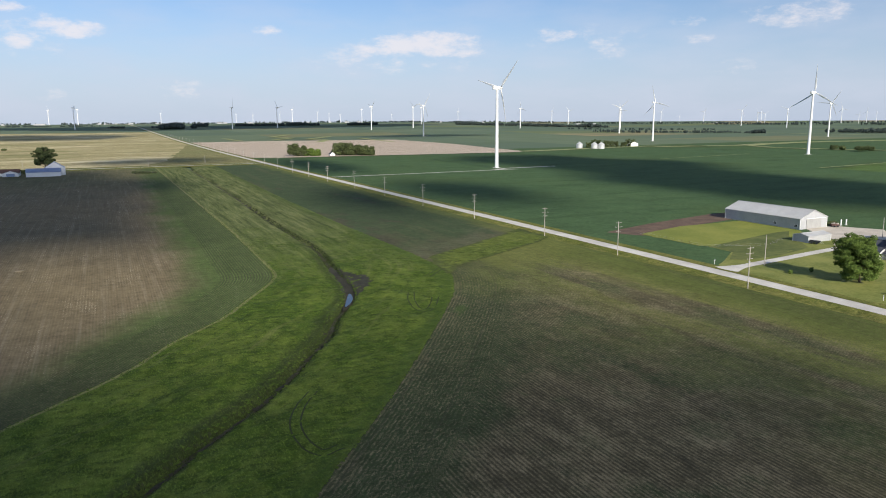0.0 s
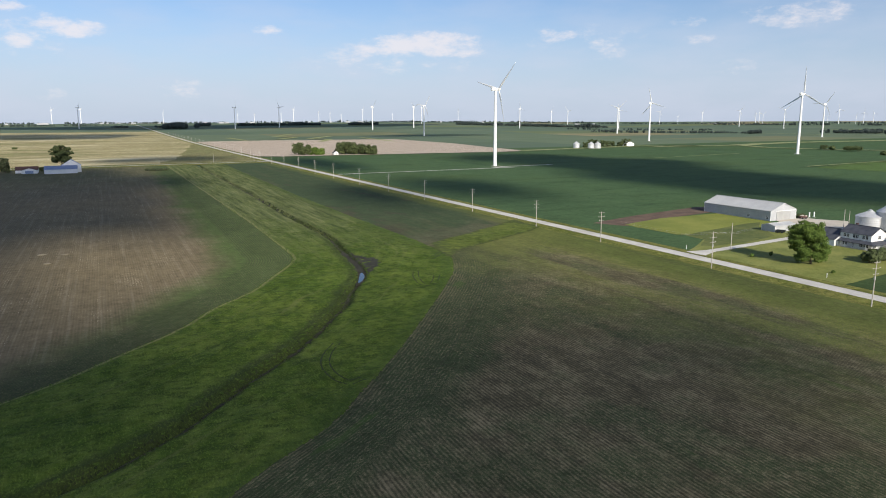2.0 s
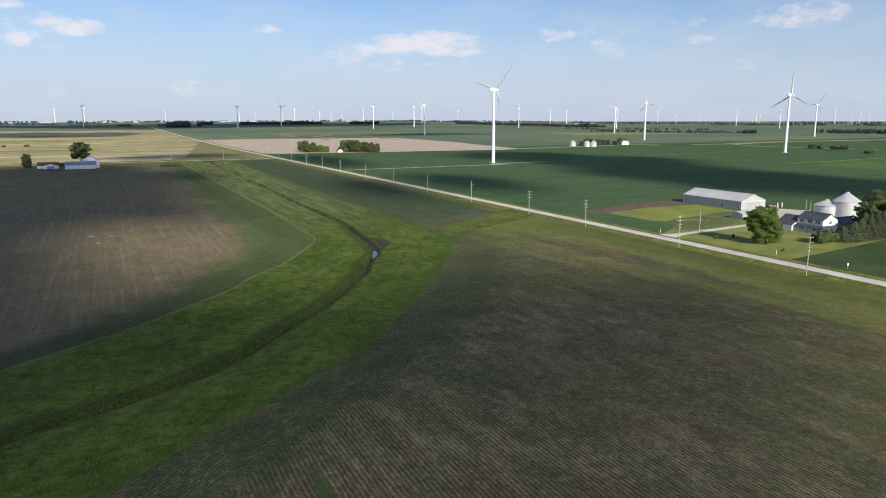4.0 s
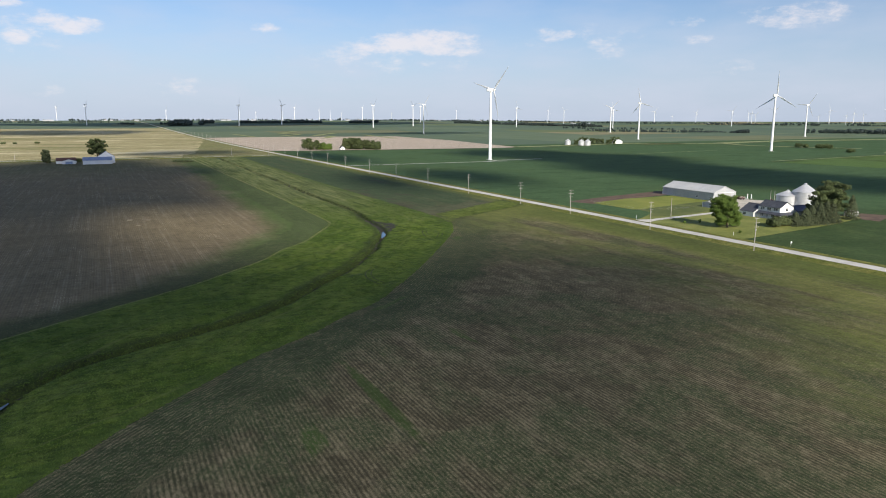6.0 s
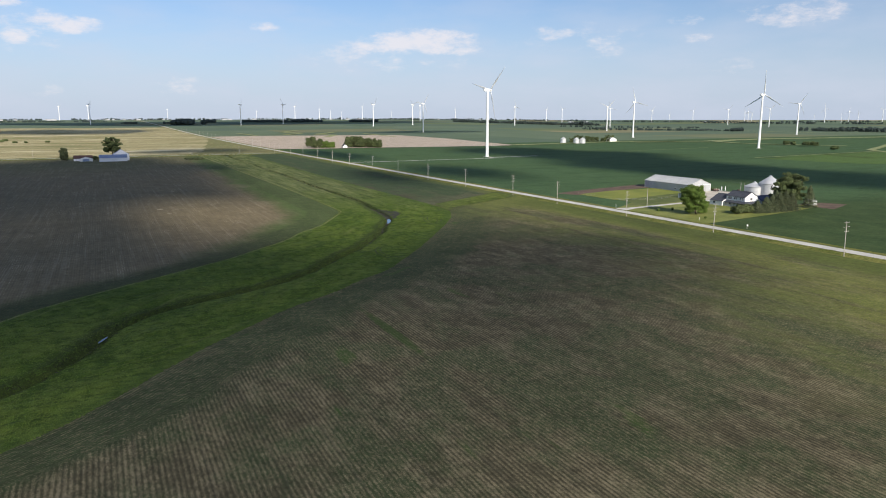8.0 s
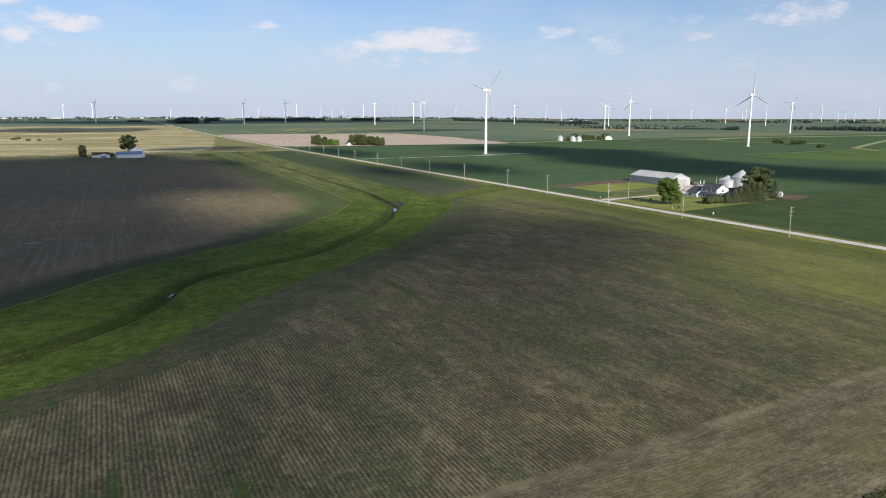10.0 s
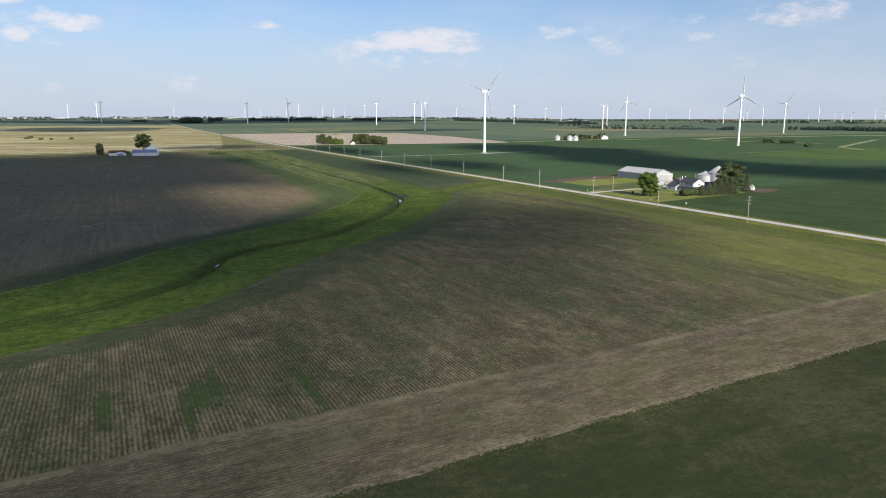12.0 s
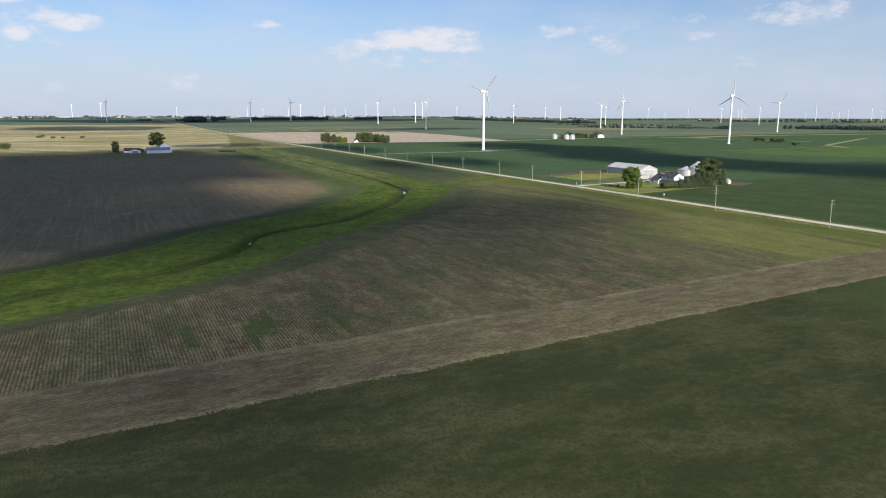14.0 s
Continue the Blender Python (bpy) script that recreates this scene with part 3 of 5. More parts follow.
def mesh_of(name, bm, mat, smooth=False):
    me = bpy.data.meshes.new(name)
    bm.normal_update()
    bm.to_mesh(me)
    bm.free()
    me.materials.append(mat)
    if smooth:
        me.shade_smooth()
    return me


def part(name, bm, mat, parent, label="", m=None, smooth=False):
    ob = new(name, bm if isinstance(bm, bpy.types.Mesh) else mesh_of(name, bm, mat, smooth))
    ob.parent = parent
    if m is not None:
        ob.matrix_basis = m
    return tagged(ob, label) if label else ob


def box(bm, x0, x1, y0, y1, z0, z1):
    v = [bm.verts.new(c) for c in ((x0, y0, z0), (x1, y0, z0), (x1, y1, z0), (x0, y1, z0), (x0, y0, z1), (x1, y0, z1), (x1, y1, z1), (x0, y1, z1))]
    for f in ((3, 2, 1, 0), (4, 5, 6, 7), (0, 1, 5, 4), (1, 2, 6, 5), (2, 3, 7, 6), (3, 0, 4, 7)):
        bm.faces.new([v[i] for i in f])
    return bm


def boxes(*rows):
    bm = bmesh.new()
    for r in rows:
        box(bm, *r)
    return bm


def tube(bm, a, b, ra, rb, n=10):
    """A tapered round bar from a to b."""
    a, b = Vector(a), Vector(b)
    q = (b - a).to_track_quat("Z", "Y")
    rings = []
    for c, r in ((a, ra), (b, rb)):
        rings.append([bm.verts.new(c + q @ Vector((r * math.cos(2 * math.pi * i / n), r * math.sin(2 * math.pi * i / n), 0))) for i in range(n)])
    for i in range(n):
        j = (i + 1) % n
        bm.faces.new((rings[0][i], rings[0][j], rings[1][j], rings[1][i]))
    bm.faces.new(rings[0][::-1])
    bm.faces.new(rings[1])
    return bm


def lathe(bm, profile, n=32):
    """Turns a profile of (radius, z) round the z axis."""
    rings = []
    for r, z in profile:
        rings.append([bm.verts.new((r * math.cos(2 * math.pi * i / n), r * math.sin(2 * math.pi * i / n), z)) for i in range(n)])
    for a, b in zip(rings, rings[1:]):
        for i in range(n):
            j = (i + 1) % n
            bm.faces.new((a[i], a[j], b[j], b[i]))
    return bm


def smooth01(v, a, b):
    k = min(1.0, max(0.0, (v - a) / (b - a)))
    return k * k * (3 - 2 * k)


def gz(x, y):
    """Height of the land: flat near by, rising gently far off, sooner in the north-west."""
    d, az = math.hypot(x, y), math.degrees(math.atan2(x, y))
    west = 1 - smooth01(az, 21, 42)
    return west * 29 * smooth01(d, 1000, 4300) + (1 - west) * 22 * smooth01(d, 3700, 5400)


ROUNDED = {}


def along(curve, v):
    """x on a curve given by (y, x) pairs, y rising, with its corners rounded."""
    key = id(curve)
    if key not in ROUNDED:
        grid = np.arange(curve[0][0] - 40, curve[-1][0] + 41, 1.0)
        flat_x = np.interp(grid, [c[0] for c in curve], [c[1] for c in curve])
        k = np.exp(-0.5 * (np.arange(-15, 16) / 5.0) ** 2)
        ROUNDED[key] = (grid, np.convolve(np.pad(flat_x, 15, mode="edge"), k / k.sum(), mode="valid"))
    return float(np.interp(v, *ROUNDED[key]))


def sheet(name, ys, left, right, nx, off, mat, label, category="", kind="structure", height=None, parent=None):
    """A strip of land between two curves, resting on the land."""
    verts, faces = [], []
    for y in ys:
        xa, xb = left(y), right(y)
        for i in range(nx + 1):
            x = xa + (xb - xa) * i / nx
            verts.append((x, y, gz(x, y) + off + (height(x, y, i / nx) if height else 0.0)))
    w1 = nx + 1
    for j in range(len(ys) - 1):
        for i in range(nx):
            faces.append((j * w1 + i, j * w1 + i + 1, (j + 1) * w1 + i + 1, (j + 1) * w1 + i))
    me = bpy.data.meshes.new(name)
    me.from_pydata(verts, [], faces)
    me.materials.append(mat)
    me.shade_smooth()
    lo, hi = me.attributes.new("west_edge", "FLOAT", "POINT"), me.attributes.new("east_edge", "FLOAT", "POINT")
    for k, v in enumerate(verts):
        lo.data[k].value, hi.data[k].value = v[0] - left(v[1]), right(v[1]) - v[0]
    ob = new(name, me)
    if parent:
        ob.parent = parent
        return ob
    return tagged(ob, label, category, kind=kind)


# ---- land ----
# edges of the grassed waterway and its creek, as (y, x)
EDGE_W = [(-150, -800), (-60, -400), (-20, -250), (15, -147), (34, -116), (56, -95), (74, -83), (94, -59), (108, -41), (122, -23), (138, -9),
          (148, 2), (166, 12), (177, 24), (197, 35), (216, 46), (224, 49), (320, 51), (820, 50)]
EDGE_E = [(-190, -800), (-120, -400), (-85, -260), (-47, -141), (-38, -128), (-26, -101), (-9.5, -75), (4, -63), (14, -55), (27, -44), (39, -31), (50, -21),
          (59, -4), (69, 3), (78, 18), (88, 25), (106, 40), (125, 54), (143, 67), (160, 79), (178, 91), (200, 101), (215, 102), (239, 103), (330, 102), (440, 103), (820, 112)]
CREEK = [(-170, -800), (-90, -400), (-55, -250), (-30, -160), (-8, -128), (-1, -100), (20, -78), (34, -70), (47, -65), (60, -58), (67, -46), (76, -25), (82, -14),
         (97, 1), (112, 12.5), (126, 26), (145, 38), (159, 48), (170, 51), (184, 61), (200, 66), (226, 69), (266, 75), (340, 75), (480, 79), (820, 84)]


def road_x(y):
    """The middle of the road."""
    return 180.8 - 0.01142 * y


def dense(a, b, step):
    k = max(1, int(round(abs(b - a) / step)))
    return [a + (b - a) * i / k for i in range(k + 1)]


# base sheet
verts, faces = [], []
RADII = [0.0] + [60 * 1.055 ** i for i in range(84)]
RADII = [r for r in RADII if r < 5150] + [5150]
SEG = 180
for r in RADII:
    for k in range(SEG):
        a = 2 * math.pi * k / SEG
        x, y = r * math.sin(a), r * math.cos(a)
        low = -3.0 if (-780 < x < 150 and -640 < y < 800) else -0.4
        verts.append((x, y, gz(x, y) + low))
for i in range(len(RADII) - 1):
    for k in range(SEG):
        j = (k + 1) % SEG
        faces.append((i * SEG + k, i * SEG + j, (i + 1) * SEG + j, (i + 1) * SEG + k))
me = bpy.data.meshes.new("ground")
me.from_pydata(verts, [], faces)
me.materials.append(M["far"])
me.shade_smooth()
tagged(new("ground", me), "flat farmland divided into distant green fields", "ground", kind="structure")


def water_height(x, y, u):
    d = abs(x - along(CREEK, y))
    slope = abs(along(CREEK, y + 3) - along(CREEK, y - 3)) / 6
    d = d / math.sqrt(1 + slope * slope)
    depth = -1.5 * (1 - smooth01(d, 0.7, 2.2)) - 0.7 * (1 - smooth01(d, 1.5, 14.0))
    edge = min(1.0, min(u, 1 - u) * 12)
    rough = 0.35 * noise.noise((x * 0.13, y * 0.13, 0)) + 0.22 * noise.noise((x * 0.45, y * 0.45, 3))
    return depth + edge * rough


ys = dense(-190, -30, 4) + dense(-28, 260, 1.5) + dense(264, 820, 6)
waterway = sheet("grass_waterway", ys, lambda y: along(EDGE_W, y) - 0.3 + 0.6 * noise.noise((y * 0.3, 1, 0)), lambda y: along(EDGE_E, y) + 0.3 + 0.6 * noise.noise((y * 0.3, 6, 0)), 90, 0.06, M["grass"],
      "grassed waterway with a narrow creek winding between fields", "waterway", height=water_height)
bank = waterway.data.attributes.new("bank", "FLOAT", "POINT")
for k, v in enumerate(waterway.data.vertices):
    slope = abs(along(CREEK, v.co.y + 3) - along(CREEK, v.co.y - 3)) / 6
    d = (v.co.x - along(CREEK, v.co.y)) / math.sqrt(1 + slope * slope)
    bank.data[k].value = 1 - (smooth01(d, 0.8, 4.5) if d > 0 else smooth01(-d, 1.5, 8.0))
cy = dense(-60, 820, 2.0)
sheet("creek_bed", cy, lambda y: along(CREEK, y) - 1.3 - 0.8 * noise.noise((0, y * 0.11, 0)), lambda y: along(CREEK, y) + 1.3 + 0.8 * noise.noise((5, y * 0.13, 0)), 8, 0.1, M["mud"],
      "dark weedy bed of the creek", "creek bed", height=lambda x, y, u: water_height(x, y, 0.5) - 0.12 * abs(2 * u - 1) ** 4)
sheet("field_west", dense(-190, 812, 6), lambda y: -1400, lambda y: along(EDGE_W, y) + 0.4, 40, 0.0, M["soil_west"], "dark tilled field with thin young crop rows", "field")
sheet("field_middle", dense(-200, 245, 5), lambda y: along(EDGE_E, y) - 0.4 + max(0.0, y - 226) * 1.7, lambda y: road_x(y) - 9.6, 60, 0.02, M["soil_mid"], "tilled field with pale crop residue between young rows", "field")
sheet("field_north", dense(186, 812, 6), lambda y: along(EDGE_E, y) - 0.4, lambda y: road_x(y) - 9.6, 10, 0.0, M["beans"], "dark green bean field beside the waterway", "field")


def south_edge(x):
    return -113.0 + 0.066 * x


verts, faces = [], []
xs = dense(-1400, 166, 6)
for x in xs:
    for v in (0, 10, 40, 150, 500, 900):
        verts.append((x, south_edge(x) - v + (0.8 * noise.noise((x * 0.2, 0, 0)) if v == 0 else 0), 0.25 if v else 0.1))
for i in range(len(xs) - 1):
    for j in range(5):
        a = i * 6 + j
        faces.append((a, a + 1, a + 7, a + 6))
me = bpy.data.meshes.new("field_south")
me.from_pydata(verts, [], faces)
me.materials.append(M["south"])
tagged(new("field_south", me), "dense dark green crop field", "field", kind="structure")

RY = dense(-700, 1200, 20) + dense(1240, 4700, 60)
sheet("field_east", dense(-700, 1000, 20), lambda y: road_x(y) + 8.0, lambda y: 2300.0, 90, 0.0, M["corn"], "wide deep green corn field", "field")
sheet("verge_west", RY, lambda y: road_x(y) - 10.0 + 0.8 * noise.noise((0, y * 0.05, 1)), lambda y: road_x(y) - 3.1, 6, 0.06, M["dry_grass"], "grassy road verge with a shallow ditch", "verge",
      height=lambda x, y, u: -0.5 * math.sin(math.pi * u) ** 2 + 0.25 * u)
sheet("verge_east", RY, lambda y: road_x(y) + 3.1, lambda y: road_x(y) + 8.6 + 0.8 * noise.noise((4, y * 0.05, 1)), 5, 0.05, M["dry_grass"], "grassy road verge", "verge",
      height=lambda x, y, u: 0.25 * (1 - u))
sheet("road", RY, lambda y: road_x(y) - 3.4, lambda y: road_x(y) + 3.4, 8, 0.22, M["gravel"], "straight pale gravel country road", "road", height=lambda x, y, u: 0.16 * math.sin(math.pi * u))
sheet("road_cross", dense(828, 833, 2.5), lambda y: -1500, lambda y: road_x(y) - 3, 80, 0.25, M["gravel"], "narrow gravel side road", "road")
sheet("verge_cross", dense(808, 850, 7), lambda y: -1500, lambda y: road_x(y) - 3, 60, 0.12, M["dry_grass"], "dry grass beside the side road", "verge")
sheet("field_wheat", dense(848, 2500, 40), lambda y: -1500, lambda y: road_x(y) - 9, 40, 0.4, M["wheat"], "ripe golden wheat field", "field")
sheet("field_bare", dense(892, 1590, 20), lambda y: road_x(y) + 8 + max(0, 935 - y) * 8.0, lambda y: float(np.interp(y, [892, 905, 1024, 1235, 1510, 1590], [560, 580, 592, 620, 606, 320])), 24, 0.5,
      M["bare"], "bare tan field beyond the trees", "field")
sheet("field_wedge", dense(852, 1500, 12), lambda y: float(np.interp(y, [852, 942, 1285, 1500], [45, 72, 124, 154])) + 6 * noise.noise((y * 0.02, 0, 3)) + 5 * noise.noise((y * 0.11, 4, 3)), lambda y: road_x(y) - 9.5, 10, 0.55, M["wedge"], "dull green wedge of crop beside the wheat", "field")
sheet("track", dense(594, 597.5, 1.75), lambda y: road_x(y) + 3, lambda y: 372, 30, 0.1, M["gravel"], "pale access track to the wind turbine", "track")
SPURS = [((345, 596), (363, 606), 2.0), ((363, 610), (430, 612), 2.2)]
sheet("grass_headland", dense(200, 270, 2), lambda y: float(np.interp(y, [200, 229, 243, 260, 270], [99, 106, 130, 157, 170])) + 2.0 * noise.noise((y * 0.15, 2, 0)) + noise.noise((y * 0.5, 2, 0)),
      lambda y: float(np.interp(y, [200, 209, 219, 235, 243, 270], [101, 108, 127, 157, 170, 171])) + 2.0 * noise.noise((y * 0.13, 7, 0)) + noise.noise((y * 0.47, 9, 0)), 20, 0.09, M["apron"],
      "grassed branch of the waterway reaching the road", "grass", height=lambda x, y, u: 0.06 + 0.1 * noise.noise((x * 0.3, y * 0.3, 0)))
sheet("field_pale", dense(262, 486, 16), lambda y: float(np.interp(y, [262, 340, 446, 486], [700, 640, 625, 880])), lambda y: 2300.0, 40, 0.12, M["corn_pale"], "paler green crop field beyond the farm", "field")
mud_y = dense(178.2, 235.8, 1.8)
sheet("mud_flat", mud_y, lambda y: along(CREEK, y) - 3.4 * math.sin(math.pi * (y - 178) / 58) ** 0.7 + 0.8 * noise.noise((y * 0.3, 0, 0)),
      lambda y: along(CREEK, y) + 3.0 * math.sin(math.pi * (y - 178) / 58) ** 0.7 + 7.5 * math.sin(math.pi * (y - 178) / 58) ** 4 + 1.6 * noise.noise((y * 0.35, 5, 0)), 24, 0.1, M["mud"], "dark trampled mud where the creek bends", "mud",
      height=lambda x, y, u: max(-1.72 + 0.04 * abs(x - along(CREEK, y)), water_height(x, y, 0.5)) + 0.1 * noise.noise((x * 0.5, y * 0.5, 1)) - 0.25 * abs(2 * u - 1) ** 6)
for ya, yb, hw in ((181, 195, 0.85), (43, 47.5, 0.3)):
    sheet("pool", dense(ya, yb, 1.0), lambda y: along(CREEK, y) - hw * max(0.0, math.sin(math.pi * (y - ya) / (yb - ya))) ** 0.6 - 0.1, lambda y: along(CREEK, y) + hw * max(0.0, math.sin(math.pi * (y - ya) / (yb - ya))) ** 0.6 + 0.1, 4, -1.42, M["water"],
          "still pool of water in the creek", "water")


def ribbon(name, a, b, half, off, mat, label, category):
    """A straight band of land between two points."""
    a, b = Vector(a), Vector(b)
    side = Vector((b.y - a.y, a.x - b.x)).normalized()
    verts, faces = [], []
    k = max(2, int((b - a).length / 25))
    for i in range(k + 1):
        c = a.lerp(b, i / k)
        w2 = half * (1 + 0.35 * noise.noise((i * 0.7, a.x, 0)))
        for s in (-w2, w2):
            q = c + side * s
            verts.append((q.x, q.y, gz(q.x, q.y) + off))
    faces = [(2 * i, 2 * i + 1, 2 * i + 3, 2 * i + 2) for i in range(k)]
    me = bpy.data.meshes.new(name)
    me.from_pydata(verts, [], faces)
    me.materials.append(mat)
    return tagged(new(name, me), label, category, kind="structure")


for line, hw in ((((575, 905), (672, 920), (840, 950), (920, 905), (1015, 877)), 9.0), (((1015, 877), (1104, 903), (1221, 921), (1337, 906), (1800, 860)), 15.0), (((1015, 877), (976, 784), (996, 695), (1035, 615)), 6.0),
                 (((606, 645), (787, 673)), 1.0), (((630, 452), (900, 480)), 1.5), (((880, 440), (930, 508), (1240, 660), (1310, 693)), 4.5), (((850, 915), (940, 905)), 16.0), (((1840, 1547), (1803, 1285), (1823, 1110)), 6.0),
                 (((361, 1650), (430, 1748), (400, 1850), (480, 2000)), 7.0), (((415, 1461), (471, 1588), (440, 1650), (540, 1800)), 7.0), (((272, 1800), (283, 1604)), 5.0), (((573, 1654), (557, 1387)), 5.0)):
    for (xa, ya), (xb, yb) in zip(line, line[1:]):
        ribbon("grass_lane", (xa, ya), (xb, yb), hw * 1.25, 0.6, M["lane"], "pale grass lane between crop fields", "lane")

for a, b, hw in SPURS:
    ribbon("track", a, b, hw, 0.14, M["gravel"], "pale access track at the turbine foot", "track")

# ---- clouds overhead, which shade the fields ----


def cloud(x, y, rx, ry):
    """The points and faces of a flat-bottomed cumulus whose shadow falls about (x, y)."""
    high = 800.0
    k = high / SUN_FROM.z
    bm = bmesh.new()
    bmesh.ops.create_icosphere(bm, subdivisions=4, radius=1.0)
    seed = Vector((x * 0.013, y * 0.017, 0))
    out = []
    for v in bm.verts:
        c = v.co.copy()
        lump = 1 + 0.3 * noise.noise(c * 1.6 + seed) + 0.18 * noise.noise(c * 4.1 + seed)
        out.append((c.x * rx * lump + x + SUN_FROM.x * k, c.y * ry * lump + y + SUN_FROM.y * k, max(c.z, -0.25) * min(rx, ry) * 0.3 * lump + high))
    tris = [[v.index for v in f.verts] for f in bm.faces]
    bm.free()
    return out, tris


m, n = material("cloud_white")
p = n.position()
body = n.add("ShaderNodeBsdfDiffuse")
body.inputs[0].default_value = (0.85, 0.85, 0.86, 1)
thin = n.add("ShaderNodeMixShader")
n.put(thin.inputs[0], n.math("MULTIPLY", n.step(n.noise(p, 0.009, 4, 0.6), 0.3, 0.7, 0.62, 0.84), far_from(n, "thick")))
n.put(thin.inputs[1], n.add("ShaderNodeBsdfTransparent").outputs[0])
n.put(thin.inputs[2], body.outputs[0])
n.put(n.add("ShaderNodeOutputMaterial").inputs[0], thin.outputs[0])
M["cloud"] = m
verts, faces, thick = [], [], []
for row in [(-150, 610, 200, 130), (-290, 400, 180, 260), (-150, 252, 111, 160), (-80, 148, 80, 35), (-50, 350, 80, 48), (-80, 455, 110, 90), (-142, 68, 132, 56), (58, 72, 74, 54, 0.68), (112, 64, 22, 26, 0.35), (152, 100, 24, 42, 0.12), (-22, 98, 40, 26, 0.28), (-14, -18, 70, 34, 0.5), (-104, -142, 34, 12), (-104, -84, 62, 20), (150, 420, 25, 70), (-70, 750, 75, 45), (500, 3150, 950, 330),
            (228, 432, 36, 84), (212, 760, 32, 120), (470, 740, 85, 95), (500, 596, 92, 100), (455, 430, 85, 110), (445, 290, 85, 90), (520, 150, 110, 80), (560, 20, 130, 80),
            (-150, 2100, 200, 180), (58, 935, 85, 60), (800, 1750, 180, 60)]:
    a, b = cloud(*row[:4])
    thick += [row[4] if len(row) > 4 else 1.0] * len(a)
    faces += [[i + len(verts) for i in f] for f in b]
    verts += a
me = bpy.data.meshes.new("cloud_layer")
me.from_pydata(verts, [], faces)
me.materials.append(M["cloud"])
me.attributes.new("thick", "FLOAT", "POINT").data.foreach_set("value", thick)
me.shade_smooth()
tagged(new("cloud_layer", me), "broken layer of fair-weather clouds over the fields", "clouds", kind="structure")

# ---- wind turbines ----


def blade_mesh():
    bm = bmesh.new()
    rings = []
    for i in range(15):
        u = i / 14
        z = 1.2 + 35.0 * u
        chord = 1.3 + 1.2 * smooth01(u, 0, 0.2) if u < 0.2 else 2.2 * (1 - (u - 0.2) / 0.8) ** 0.9 + 0.3
        thick = 1.2 * (1 - smooth01(u, 0, 0.25)) + 0.14 * chord
        twist = radians(16 * (1 - u) ** 2)
        ring = []
        for k in range(12):
            a = 2 * math.pi * k / 12
            cx = chord * (0.5 * math.cos(a) - 0.15)
            cyy = 0.5 * thick * math.sin(a) * (1 + 0.5 * math.cos(a))
            ring.append(bm.verts.new((cx * math.cos(twist) - cyy * math.sin(twist), cx * math.sin(twist) + cyy * math.cos(twist) - 0.6 * u * u, z)))
        rings.append(ring)
    for a, b in zip(rings, rings[1:]):
        for k in range(12):
            j = (k + 1) % 12
            bm.faces.new((a[k], a[j], b[j], b[k]))
    bm.faces.new(rings[-1])
    bm.faces.new(rings[0][::-1])
    return mesh_of("blade", bm, M["turbine"], True)


def wind_turbine():
    t = thing("wind_turbine", "tall white three-bladed wind turbine standing in a field", "wind turbine", group="wind turbines")
    bm = bmesh.new()
    lathe(bm, [(1.95, 0), (1.9, 0.3), (1.85, 4), (1.74, 22), (1.54, 44), (1.3, 66), (1.15, 78), (1.15, 78.4), (0, 78.4)], 28)
    part("tower", bm, M["turbine"], t, smooth=True)
    bm = bmesh.new()
    lathe(bm, [(4.2, -0.2), (4.2, 0.22), (4.0, 0.3), (2.3, 0.3), (2.3, 0.45), (2.1, 0.45)], 28)
    part("foundation", bm, M["concrete"], t, "round concrete base")
    part("entrance_door", boxes((-0.45, 0.45, -2.0, -1.8, 0.9, 3.1)), M["door_grey"], t)
    bm = boxes((-1.5, 1.5, -3.0, 6.0, 78.35, 81.6))
    bmesh.ops.bevel(bm, geom=bm.edges[:], offset=0.55, segments=2, affect="EDGES")
    part("nacelle", bm, M["turbine"], t)
    part("cooler", boxes((-1.1, 1.1, 4.2, 5.2, 81.5, 82.4)), M["white_steel"], t)
    bm = bmesh.new()
    lathe(bm, [(1.3, 1.4), (1.45, 0.6), (1.45, -0.6), (1.25, -1.5), (0.8, -2.3), (0.25, -2.7), (0, -2.72)], 20)
    hub = part("rotor_hub", bm, M["turbine"], t, "rounded white rotor hub", smooth=True)
    bl = blade_mesh()
    for k in range(3):
        part("blade", bl, None, hub, m=pose(0, 0, 0, -90, 0, 0) @ pose(0, 0, 0, 0, 120 * k, 0))
    return t


def spin(t, angle):
    for o in t.children:
        if o.name.startswith("rotor_hub"):
            o.matrix_basis = pose(0, -4.6, 80.2, -90, 0, 0) @ pose(0, 0, 0, 0, 0, angle)


first = wind_turbine()
spin(first, 15)
first.matrix_basis = pose(363.5, 621.5, 0, 0, 0, 102)
TURBINES = [(843, 626, 98, 60), (1053, 1150, 104, 75), (1598, 1138, 95, 25)]
for x, y, s, a in TURBINES:
    spin(copy_thing(first, pose(x, y, gz(x, y), 0, 0, s)), a)
# distant ones: azimuth from the last standpoint, distance
NEARER = [(0.51, 3238), (0.17, 4372), (10.73, 3030), (13.79, 3177), (14.56, 4538), (19.72, 4678), (20.67, 2776), (23.69, 3013), (24.25, 3788), (24.53, 2129), (31.62, 3208), (35.34, 4508),
       (38.49, 2553), (38.85, 3275), (47.37, 4221), (50.0, 3608)]
